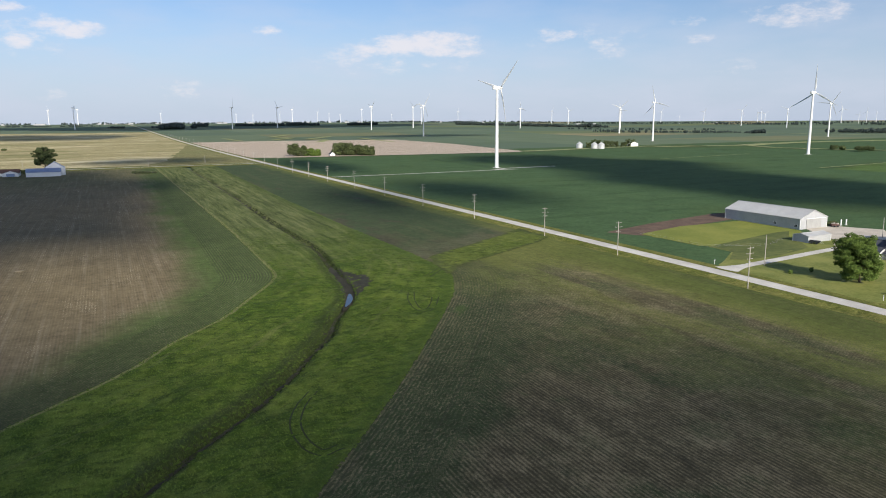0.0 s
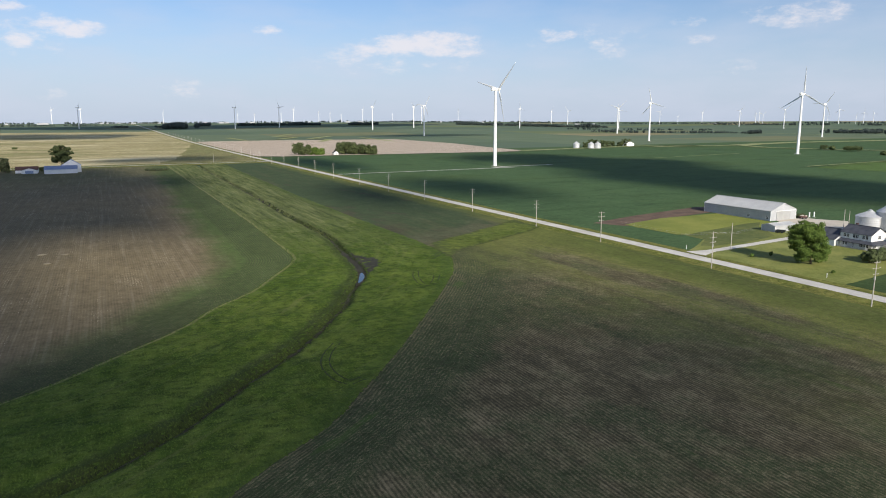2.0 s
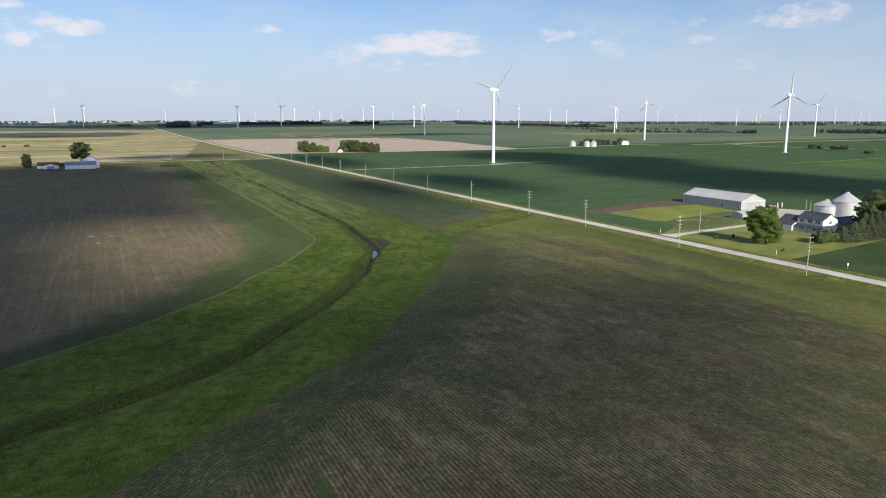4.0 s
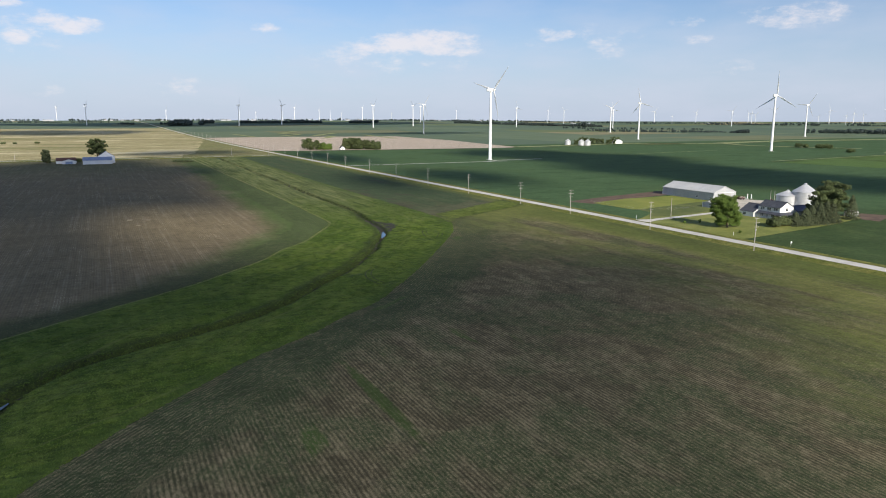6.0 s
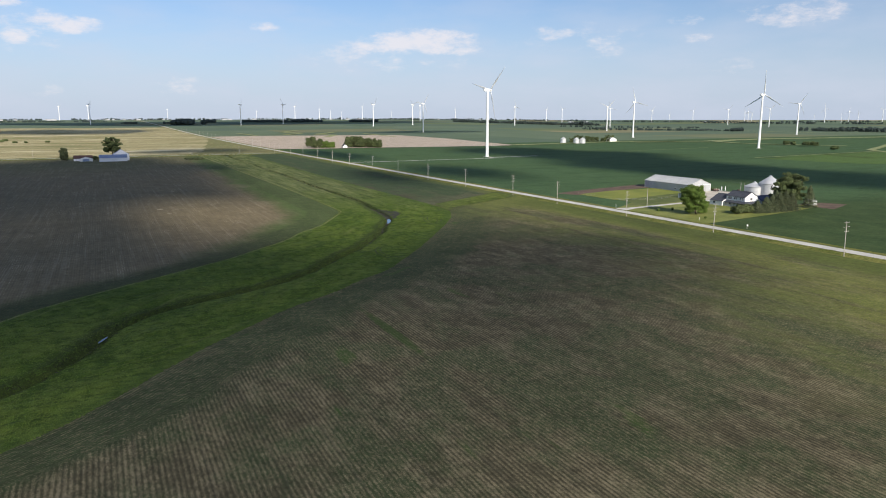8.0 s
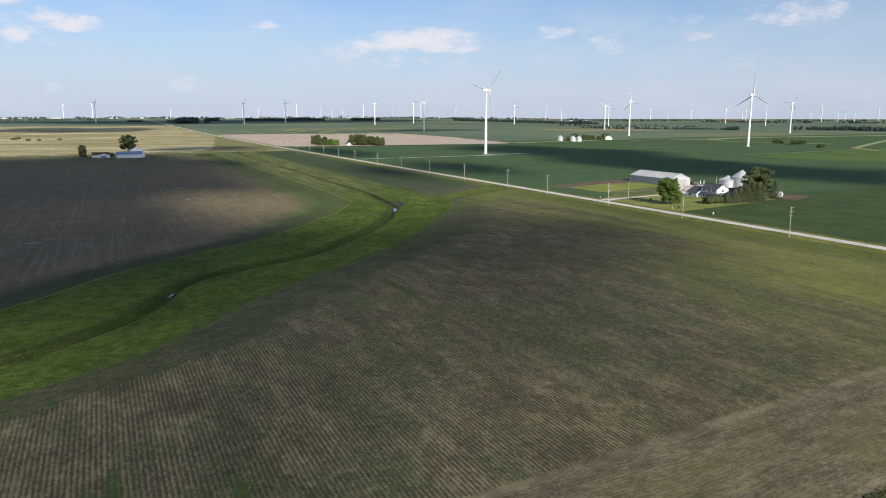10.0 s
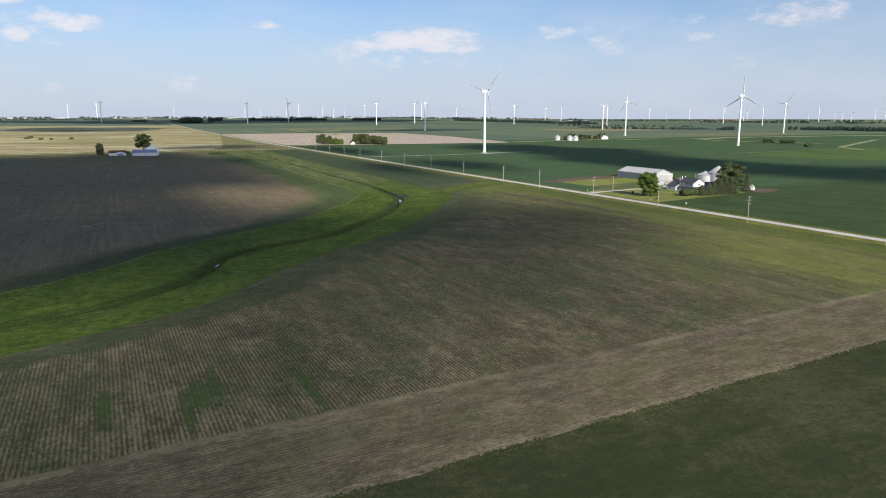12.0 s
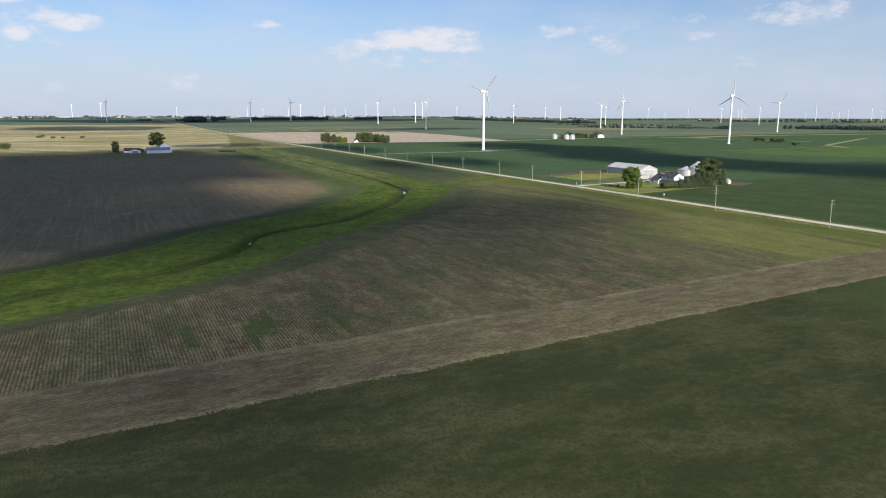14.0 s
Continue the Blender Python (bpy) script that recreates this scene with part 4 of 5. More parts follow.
# the farthest, along the horizon: azimuth, size
HORIZON = [(-1.7, 0.98), (5.34, 0.78), (10.49, 0.67), (11.68, 0.63), (13.63, 0.68), (16.41, 0.82), (17.25, 0.68), (18.09, 0.59), (21.98, 0.6), (27.03, 0.83), (34.14, 0.96), (42.06, 0.93),
       (45.0, 0.87), (43.33, 0.57), (48.55, 0.77), (48.78, 0.81), (49.02, 0.68), (53.03, 0.53), (53.69, 0.98), (54.7, 0.61), (55.14, 0.77), (55.7, 0.68), (57.11, 0.87), (57.69, 0.67)]
rng = random.Random(4)
for az, d, s in [(a, d, 1.0) for a, d in NEARER] + [(a, 4720, k) for a, k in HORIZON]:
    x, y = -116.3 + d * math.sin(radians(az)), -237.5 + d * math.cos(radians(az))
    spin(copy_thing(first, pose(x, y, gz(x, y) - 0.5, 0, 0, rng.uniform(92, 112)) @ Matrix.Scale(s, 4)), rng.uniform(0, 120))

# ---- trees ----


def leaf_mesh(name, lobes, count, size, mat, rng, shell=0.55):
    """Many small leaf clumps scattered through the outer part of a few lobes."""
    vol = [l[3] * l[4] * l[5] for l in lobes]
    verts, faces = [], []
    for _ in range(count):
        l = rng.choices(lobes, vol)[0]
        d = Vector((rng.gauss(0, 1), rng.gauss(0, 1), rng.gauss(0, 1))).normalized()
        r = rng.uniform(shell ** 3, 1.08) ** (1 / 3) * (1 + 0.12 * noise.noise(d * 3 + Vector(l[:3])))
        c = Vector((l[0] + d.x * l[3] * r, l[1] + d.y * l[4] * r, l[2] + d.z * l[5] * r))
        nrm = (d + Vector((rng.gauss(0, 0.5), rng.gauss(0, 0.5), rng.gauss(0, 0.5) + 0.3))).normalized()
        q = nrm.to_track_quat("Z", "Y")
        s = size * rng.uniform(0.6, 1.35)
        a = rng.uniform(0, 6.28)
        k = len(verts)
        for i in range(5):
            t = a + i * 1.2566
            e = s * rng.uniform(0.65, 1.1)
            verts.append(c + q @ Vector((e * math.cos(t), e * math.sin(t), -0.25 * s)))
        verts.append(c + q @ Vector((0, 0, 0.2 * s)))
        faces += [(k + i, k + (i + 1) % 5, k + 5) for i in range(5)]
    me = bpy.data.meshes.new(name)
    me.from_pydata(verts, [], faces)
    me.materials.append(mat)
    return me


def broad_tree(name, label, x, y, high, wide, mat, seed, count=2600, leaf=0.55, z=None, clear=0.16, group="", boughs=11, ragged=1.0, full=1.0, lean=(0.0, 0.0)):
    """A tapered trunk with limbs; each limb ends in boughs that carry the leaf clumps, with gaps between."""
    rng = random.Random(seed)
    t = thing(name, label, "tree", pose(x, y, gz(x, y) if z is None else z), group)
    bm = bmesh.new()
    tr = 0.022 * high
    tube(bm, (0, 0, -0.3), (0.1, 0.05, high * 0.3), tr * 1.25, tr * 0.8, 9)
    tube(bm, (0.1, 0.05, high * 0.29), (0.0, 0.1, high * 0.8), tr * 0.8, tr * 0.2, 7)
    lobes = [(0, 0, high * 0.62, wide * 0.22, wide * 0.22, high * 0.26)]
    for k in range(boughs):
        a = k * 2.4 + rng.uniform(-0.4, 0.4)
        u = (k + 0.5) / boughs
        h = high * (clear + 0.1 + (0.82 - clear) * u) + rng.uniform(-0.03, 0.03) * high
        reach = wide * 0.5 * math.sqrt(max(0.08, 1 - ((h / high - 0.45) / 0.6) ** 2)) * rng.uniform(0.5, 0.86)
        end = Vector((reach * math.cos(a), reach * math.sin(a), h))
        fork = Vector((0.05, 0.05, high * (0.2 + 0.4 * u)))
        tube(bm, fork, end, tr * 0.42, tr * 0.1, 6)
        r = wide * rng.uniform(0.12, 0.19) * full
        lobes.append((end.x, end.y, end.z, r, r, r * rng.uniform(0.6, 0.85)))
        for q in range(2):
            b = a + rng.choice((-1, 1)) * rng.uniform(0.4, 0.9)
            tip = end + Vector((math.cos(b), math.sin(b), rng.uniform(-0.25, 0.6))) * r * ragged * rng.uniform(0.6, 1.1)
            tube(bm, fork.lerp(end, 0.7), tip, tr * 0.16, tr * 0.05, 5)
            e = r * rng.uniform(0.45, 0.7)
            lobes.append((tip.x, tip.y, min(tip.z, high * 0.97), e, e, e * 0.75))
    for v in bm.verts:
        v.co += Vector((lean[0], lean[1], 0)) * max(0.0, v.co.z / high)
    lobes = [(l[0] + lean[0] * l[2] / high, l[1] + lean[1] * l[2] / high, *l[2:]) for l in lobes]
    part("trunk", bm, M["bark"], t)
    part("crown", leaf_mesh("crown", lobes, count, leaf, mat, rng, 0.35), None, t)
    return t


def conifer(label, x, y, high, wide, seed, count=1500, leaf=0.5, mat="needle"):
    rng = random.Random(seed)
    t = thing("conifer", label, "tree", pose(x, y, gz(x, y)), "windbreak trees")
    bm = bmesh.new()
    tube(bm, (0, 0, -0.3), (0, 0, high * 0.95), 0.2, 0.03, 7)
    part("trunk", bm, M["bark"], t)
    verts, faces = [], []
    for _ in range(count):
        u = rng.random() ** 1.5
        a = rng.uniform(0, 6.283)
        tier = 0.8 + 0.25 * math.sin(u * high * 5.0 + 2 * math.sin(a * 3 + seed))
        r = wide * 0.5 * (1 - u) ** 0.8 * tier * rng.uniform(0.6, 1.08)
        c = Vector((r * math.cos(a), r * math.sin(a), 0.3 + u * (high - 0.4)))
        out = Vector((math.cos(a), math.sin(a), -0.35))
        side = Vector((-math.sin(a), math.cos(a), rng.uniform(-0.3, 0.3)))
        s = leaf * rng.uniform(0.7, 1.3)
        k = len(verts)
        verts += [c - side * s * 0.6, c + out * s + Vector((0, 0, -0.1)), c + side * s * 0.6, c + Vector((0, 0, 0.35 * s))]
        faces += [(k, k + 1, k + 3), (k + 1, k + 2, k + 3), (k, k + 1, k + 2)]
    me = bpy.data.meshes.new("crown")
    me.from_pydata(verts, [], faces)
    me.materials.append(M[mat])
    part("crown", me, None, t)
    return t


def bush(label, x, y, high, wide, seed, count=700, leaf=0.4, mat="leaf", group="bushes"):
    rng = random.Random(seed)
    t = thing("bush", label, "bush", pose(x, y, gz(x, y)), group)
    bm = bmesh.new()
    lobes = []
    for k in range(5):
        a = k * 1.26 + rng.uniform(-0.3, 0.3)
        e = (wide * 0.26 * math.cos(a), wide * 0.26 * math.sin(a), high * rng.uniform(0.45, 0.62))
        tube(bm, (0, 0, -0.2), e, 0.1, 0.03, 5)
        lobes.append((*e, wide * 0.27, wide * 0.27, high * 0.38))
    part("stems", bm, M["bark"], t)
    part("crown", leaf_mesh("crown", lobes, count, leaf, M[mat], rng, 0.4), None, t)
    return t


broad_tree("maple_tree", "large round leafy tree on the farmhouse lawn", 206.2, 130.8, 14.9, 12.4, M["leaf"], 11, 24000, 0.21, clear=0.0, boughs=46, ragged=1.0, full=0.95, lean=(-2.2, 1.0))

for i, (x, y, h, wd) in enumerate([(225.4, 122.2, 4.2, 6), (229.8, 122.8, 5.0, 6.6), (234.2, 123, 4.6, 6.0), (238.6, 124.2, 4.2, 5.6)]):
    bush("rounded leafy bush in front of the farmhouse", x, y, h, wd, 20 + i, 1000, 0.42, "leaf_dark", "bushes by the farmhouse")
for i, (x, y, h, wd) in enumerate([(239, 121.5, 6.4, 7.5), (243.5, 119.8, 8.2, 8), (248.5, 120.4, 8.8, 8.5), (253.5, 119.8, 9.8, 8.5), (259, 120.5, 10.4, 8.5), (264, 121, 10, 8), (256, 124, 10.6, 8), (281, 123, 12.0, 7)]):
    conifer("dark spruce in the farm windbreak", x, y, h, wd + 1.6, 40 + i)
for i, (x, y, h, wd) in enumerate([(262.5, 126, 16.6, 8.6), (268, 124.5, 19.8, 11), (274, 126, 18.6, 10), (270, 131, 16.5, 9.6)]):
    broad_tree("walnut_tree", "tall dark leafy tree behind the spruces", x, y, h, wd, M["leaf_dark"], 60 + i, 5200, 0.33, clear=0.14, group="walnut trees", boughs=12, ragged=1.5, full=1.2)
for i, (x, y) in enumerate([(186 + 12, 148.5), (206, 147)]):
    bush("small young shrub on the lawn", x, y, 1.6, 1.4, 70 + i, 120, 0.3, "leaf", "lawn shrubs")
bush("small young shrub on the lawn", 199, 117.5, 1.1, 1.1, 75, 120, 0.3, "leaf", "lawn shrubs")
# western farmstead
broad_tree("oak_tree", "tall spreading tree behind the blue-roofed barn", -50, 768, 27, 16.5, M["leaf_dark"], 83, 6500, 0.6, clear=0.22, boughs=16, ragged=1.3, full=1.2)
broad_tree("cedar_tree", "dense dark cedar by the small house", -100, 775, 15.5, 8.5, M["needle"], 81, 2600, 0.7, clear=0.0, boughs=16, ragged=0.7, full=1.7)
bush("low dark shrub between house and barn", -69, 778, 5, 7, 82, 300, 0.6, "leaf_dark", "shrubs at the western farm")
for i in range(4):
    bush("dark brush along the old fence line", 27 + 5.5 * i, 733, 2.6, 7, 85 + i, 260, 0.5, "needle", "brush clumps")
# grove on the tan field
for i, (x, y, h, wd, k) in enumerate([(238, 962, 17, 17, 1), (247, 955, 14, 14, 1), (258, 950, 11, 12, 0), (266, 948, 9, 11, 0), (296, 945, 16, 15, 1), (303, 940, 17, 16, 1), (311, 938, 16, 16, 1), (319, 934, 15, 15, 1),
                                      (327, 929, 14, 15, 1), (335, 924, 13, 14, 1), (300, 955, 18, 16, 1), (314, 950, 17, 16, 1), (328, 944, 15, 15, 1), (340, 935, 12, 13, 1)]):
    broad_tree("grove_tree", "leafy tree in a grove among the fields", x, y, h, wd, M["leaf_dark" if k else "leaf"], 100 + i, 1800, 0.75, full=1.5, clear=0.0, group="grove trees")
# hedges and single trees beyond the turbines
for i, (x, y, h, wd) in enumerate([(994, 696, 8, 12), (986, 677, 7, 10), (972, 643, 8, 12), (962, 632, 9, 13), (967, 623, 9, 14), (905, 545, 6, 12), (912, 350, 7, 12), (930, 352, 8, 14)]):
    bush("round dark bush in the open field", x, y, h, wd, 130 + i, 320, 0.9, "leaf_dark", "field bushes")
for i, (x, y, h, wd) in enumerate([(-236, 900, 12, 16), (-230, 1430, 5, 13), (-203, 1390, 4, 9), (-185, 1390, 3.5, 7), (-150, 1396, 4, 9), (-228, 1490, 5, 11)]):
    bush("grey-green tree standing in the wheat", x, y, h, wd, 150 + i, 320, 1.0, "leaf_dark", "trees in the wheat")
# around the far grain bins
for i in range(9):
    broad_tree("yard_tree", "leafy tree in a distant farmyard", 738 + 11 * i + (i % 3) * 3, 958 + (i * 7) % 20 - 2 * i, 9 + (i * 5) % 6, 10, M["leaf_dark"], 170 + i, 420, 1.0, clear=0.0, group="distant farmyard trees")


def woods(name, label, x0, y0, x1, y1, deep, high, count, seed):
    """A far belt of trees: clumped crowns of uneven height, in one mesh."""
    rng = random.Random(seed)
    verts, faces = [], []
    a, b = Vector((x0, y0, 0)), Vector((x1, y1, 0))
    side = Vector((b.y - a.y, a.x - b.x, 0)).normalized()
    ln = (b - a).length
    for k in range(count):
        u = rng.random()
        if noise.noise((u * ln * 0.004, seed, 0)) < -0.25:
            continue
        c = a.lerp(b, u) + side * rng.uniform(-deep, deep)
        h = high * rng.uniform(0.55, 1.0) * (0.8 + 0.5 * noise.noise((u * ln * 0.01, seed, 5)))
        z = gz(c.x, c.y)
        r = h * rng.uniform(0.32, 0.5)
        for _ in range(26):
            d = Vector((rng.gauss(0, 1), rng.gauss(0, 1), rng.gauss(0, 1))).normalized()
            s = r * rng.uniform(0.35, 0.6)
            p = Vector((c.x + d.x * r * 0.85, c.y + d.y * r * 0.85, z + h * 0.52 + d.z * h * 0.42))
            q = (d + Vector((rng.gauss(0, .4), rng.gauss(0, .4), rng.gauss(0, .4)))).normalized().to_track_quat("Z", "Y")
            n0 = len(verts)
            for i in range(4):
                verts.append(p + q @ Vector((s * math.cos(i * 1.571), s * math.sin(i * 1.571), -0.3 * s)))
            verts.append(p + q @ Vector((0, 0, 0.25 * s)))
            faces.extend([(n0 + i, n0 + (i + 1) % 4, n0 + 4) for i in range(4)])
    me = bpy.data.meshes.new(name)
    me.from_pydata(verts, [], faces)
    me.materials.append(M["wood_hazed"])
    return tagged(new(name, me), label, "woods", "far woods", "stuff")


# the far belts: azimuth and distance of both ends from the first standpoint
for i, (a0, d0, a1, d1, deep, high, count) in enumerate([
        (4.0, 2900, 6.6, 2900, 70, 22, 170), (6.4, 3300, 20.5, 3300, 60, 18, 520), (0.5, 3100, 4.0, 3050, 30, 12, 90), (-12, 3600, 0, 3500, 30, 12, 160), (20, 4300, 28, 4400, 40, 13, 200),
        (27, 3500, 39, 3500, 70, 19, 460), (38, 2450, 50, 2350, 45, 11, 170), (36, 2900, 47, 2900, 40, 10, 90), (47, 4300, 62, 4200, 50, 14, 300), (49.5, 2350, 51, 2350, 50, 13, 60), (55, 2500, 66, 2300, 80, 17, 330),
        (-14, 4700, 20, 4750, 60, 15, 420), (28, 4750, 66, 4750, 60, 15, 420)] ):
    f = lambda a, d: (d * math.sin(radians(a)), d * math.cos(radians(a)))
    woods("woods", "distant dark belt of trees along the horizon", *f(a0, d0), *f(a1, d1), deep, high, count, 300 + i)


# ---- farm buildings ----


def gable(name, label, x0, x1, y0, y1, eave, ridge, wall, roof, category="barn", axis="y", over=0.35, corrugate=True, base=0.0):
    """A gabled building with walls, two roof slopes with thickness, corner and rake trim. Ridge along y or x."""
    cx, cyy = (x0 + x1) / 2, (y0 + y1) / 2
    t = thing(name, label, category, pose(cx, cyy, gz(cx, cyy) + base, 0, 0, 0 if axis == "y" else 90))
    hx, hy = ((x1 - x0) / 2, (y1 - y0) / 2) if axis == "y" else ((y1 - y0) / 2, (x1 - x0) / 2)
    for s in (-1, 1):
        bm = boxes((min(s * hx, s * (hx - 0.15)), max(s * hx, s * (hx - 0.15)), -hy, hy, -0.2, eave))
        if corrugate:
            for k in range(int(2 * hy / 0.9)):
                yk = -hy + 0.45 + k * 0.9
                box(bm, min(s * hx, s * (hx + 0.03)), max(s * hx, s * (hx + 0.03)), yk - 0.05, yk + 0.05, 0, eave)
        part("side_wall", bm, wall, t)
        bm = bmesh.new()
        ya, yb = s * hy, s * (hy - 0.15)
        loops = []
        for yy in (ya, yb):
            loops.append([bm.verts.new(c) for c in ((-hx + 0.15, yy, -0.2), (hx - 0.15, yy, -0.2), (hx - 0.15, yy, eave + 0.02), (0, yy, ridge - 0.05), (-hx + 0.15, yy, eave + 0.02))])
        bm.faces.new(loops[0] if s < 0 else loops[0][::-1])
        bm.faces.new(loops[1][::-1] if s < 0 else loops[1])
        for i in range(5):
            j = (i + 1) % 5
            bm.faces.new((loops[0][i], loops[0][j], loops[1][j], loops[1][i]))
        bmesh.ops.recalc_face_normals(bm, faces=bm.faces[:])
        part("gable_wall", bm, wall, t)
        bm = bmesh.new()
        k = (ridge - eave) / hx
        ex, ez = s * (hx + over), eave - k * over
        prof = [(0, ridge), (ex, ez), (ex, ez + 0.16), (0, ridge + 0.16)]
        a = [bm.verts.new((px, -hy - over, pz)) for px, pz in prof]
        b = [bm.verts.new((px, hy + over, pz)) for px, pz in prof]
        bm.faces.new(a)
        bm.faces.new(b[::-1])
        for i in range(4):
            j = (i + 1) % 4
            bm.faces.new((a[i], a[j], b[j], b[i]))
        if corrugate:
            for q in range(int(2 * hy / 0.9) + 1):
                yq = -hy + q * 0.9
                f = [bm.verts.new(c) for c in ((0, yq - 0.04, ridge + 0.19), (0, yq + 0.04, ridge + 0.19), (ex, yq + 0.04, ez + 0.19), (ex, yq - 0.04, ez + 0.19))]
                g2 = [bm.verts.new((v.co.x, v.co.y, v.co.z - 0.05)) for v in f]
                bm.faces.new(f)
                for i in range(4):
                    j = (i + 1) % 4
                    bm.faces.new((f[i], g2[i], g2[j], f[j]))
        bmesh.ops.recalc_face_normals(bm, faces=bm.faces[:])
        part("roof_slope", bm, roof, t)
        for e in (-1, 1):
            part("corner_trim", boxes((s * hx - 0.12, s * hx + 0.12, e * hy - 0.12, e * hy + 0.12, 0, eave - 0.1)), M["siding"], t)
    part("ridge_cap", boxes((-0.25, 0.25, -hy - over, hy + over, ridge + 0.12, ridge + 0.24)), roof, t)
    return t


def window(parent, x, y, z, wide, high, face):
    """Framed window on a wall that faces -x ('w') or -y ('s'), in the parent's frame."""
    def slab(u0, u1, z0, z1, d0, d1):
        return (x - d1, x - d0, y + u0, y + u1, z + z0, z + z1) if face == "w" else (x + u0, x + u1, y - d1, y - d0, z + z0, z + z1)
    h = wide / 2
    fr = part("window", boxes(slab(-h - .1, -h, -.1, high + .1, 0, .1), slab(h, h + .1, -.1, high + .1, 0, .1), slab(-h, h, high, high + .1, 0, .1), slab(-h, h, -.1, 0, 0, .14), slab(-.03, .03, 0, high, 0, .07), slab(-h, h, high / 2 - .03, high / 2 + .03, 0, .08)), M["siding"], parent, "white framed window")
    part("pane", boxes(slab(-h, h, 0, high, 0, .03)), M["glass"], fr)
    return fr


barn = gable("barn", "long white steel machine shed with a pale metal roof", 279.5, 297.5, 207.5, 249.5, 4.9, 8.3, M["pale_steel"], M["roof_metal"])
for s in (-1, 1):
    part("sliding_door", boxes((min(0, s * 4.9), max(0, s * 4.9), -21.18, -21.06, 0.1, 4.5)), M["door_grey"], barn, "grey sliding door panel")
part("door_rail", boxes((-5.3, 8.6, -21.22, -21.06, 4.55, 4.75)), M["white_steel"], barn)
for yy in (-8, -19):
    window(barn, -9.03, yy, 1.0, 1.4, 1.1, "w")

shed = gable("shed", "small white steel shed beside the yard", 252.5, 266, 183, 190, 2.7, 3.5, M["pale_steel"], M["roof_metal"], "shed", "x", 0.3)
house = gable("farmhouse", "two-storey white farmhouse with dark shingle roof and front porch", 247.6, 257.0, 136.8, 149.0, 5.8, 8.3, M["siding"], M["shingle"], "house", corrugate=False)
for yy in (-3.8, 0, 3.8):
    for dy in (-0.62, 0.62):
        window(house, -4.7, yy + dy, 4.1, 0.95, 1.25, "w")
for yy in (-4.4, -2.1, 4.1):
    window(house, -4.7, yy, 0.8, 1.7, 1.5, "w")
part("front_door", boxes((-4.8, -4.7, 0.5, 1.5, 0.3, 2.4)), M["door_grey"], house)
window(house, 0.2, -6.1, 4.1, 1.5, 1.2, "s")
window(house, -2.2, -6.1, 0.9, 1.6, 1.3, "s")
part("porch_floor", boxes((-6.5, -4.72, -6.1, 6.0, 0, 0.35), (-6.5, 3.9, -8.2, -6.12, 0, 0.35)), M["concrete"], house)
bm = bmesh.new()
for quad in (((-6.9, -8.6, 2.5), (-6.9, 6.0, 2.5), (-4.65, 6.0, 3.45), (-4.65, -5.9, 3.45)), ((-6.9, -8.6, 2.5), (-4.65, -5.9, 3.45), (3.8, -5.9, 3.45), (4.4, -8.6, 2.5))):
    top = [bm.verts.new(c) for c in quad]
    low = [bm.verts.new((c[0], c[1], c[2] - 0.15)) for c in quad]
    bm.faces.new(top)
    bm.faces.new(low[::-1])
    for i in range(4):
        j = (i + 1) % 4
        bm.faces.new((top[i], low[i], low[j], top[j]))
bmesh.ops.recalc_face_normals(bm, faces=bm.faces[:])
part("porch_roof", bm, M["shingle"], house)
for px, py in [(-6.5, v) for v in (-8.1, -5.4, -2.7, 0.1, 3.0, 5.8)] + [(-3.2, -8.1), (0.2, -8.1), (3.8, -8.1)]:
    part("porch_post", boxes((px - 0.1, px + 0.1, py - 0.1, py + 0.1, 0.3, 2.5)), M["siding"], house)
for y0, y1 in ((-8.0, -5.5), (-5.3, -2.8), (-2.6, 0.0), (1.8, 2.9), (3.1, 5.7)):
    part("porch_rail", boxes((-6.55, -6.45, y0, y1, 1.15, 1.25), (-6.52, -6.48, y0, y1, 0.5, 0.58), *[(-6.52, -6.48, y0 + (y1 - y0) * (k + 0.5) / 7 - 0.04, y0 + (y1 - y0) * (k + 0.5) / 7 + 0.04, 0.58, 1.15) for k in range(7)]), M["siding"], house)
part("chimney", boxes((0.6, 1.4, 3.2, 4.0, 6.7, 9.0)), M["brown_roof"], house)
wing = gable("garage", "white one-storey garage wing with dark shingle roof", 244.6, 257.4, 149.4, 157.8, 2.6, 6.0, M["siding"], M["shingle"], "garage", over=0.25, corrugate=False)
window(wing, -6.4, 1.2, 0.9, 1.6, 1.2, "w")
back_shed = gable("back_shed", "low grey shed with a navy blue metal roof behind the house", 264, 276, 139.5, 148.5, 2.9, 5.0, M["pale_steel"], M["navy_roof"], "shed", "x", corrugate=False)
part("shed_door", boxes((-1.2, 1.2, 6.0, 6.12, 0.1, 2.4)), M["door_grey"], back_shed)
gable("lean_shed", "small pale shed beyond the windbreak spruces", 289, 294, 128, 132, 2.2, 3.2, M["siding"], M["roof_metal"], "shed", "x", 0.2, corrugate=False)


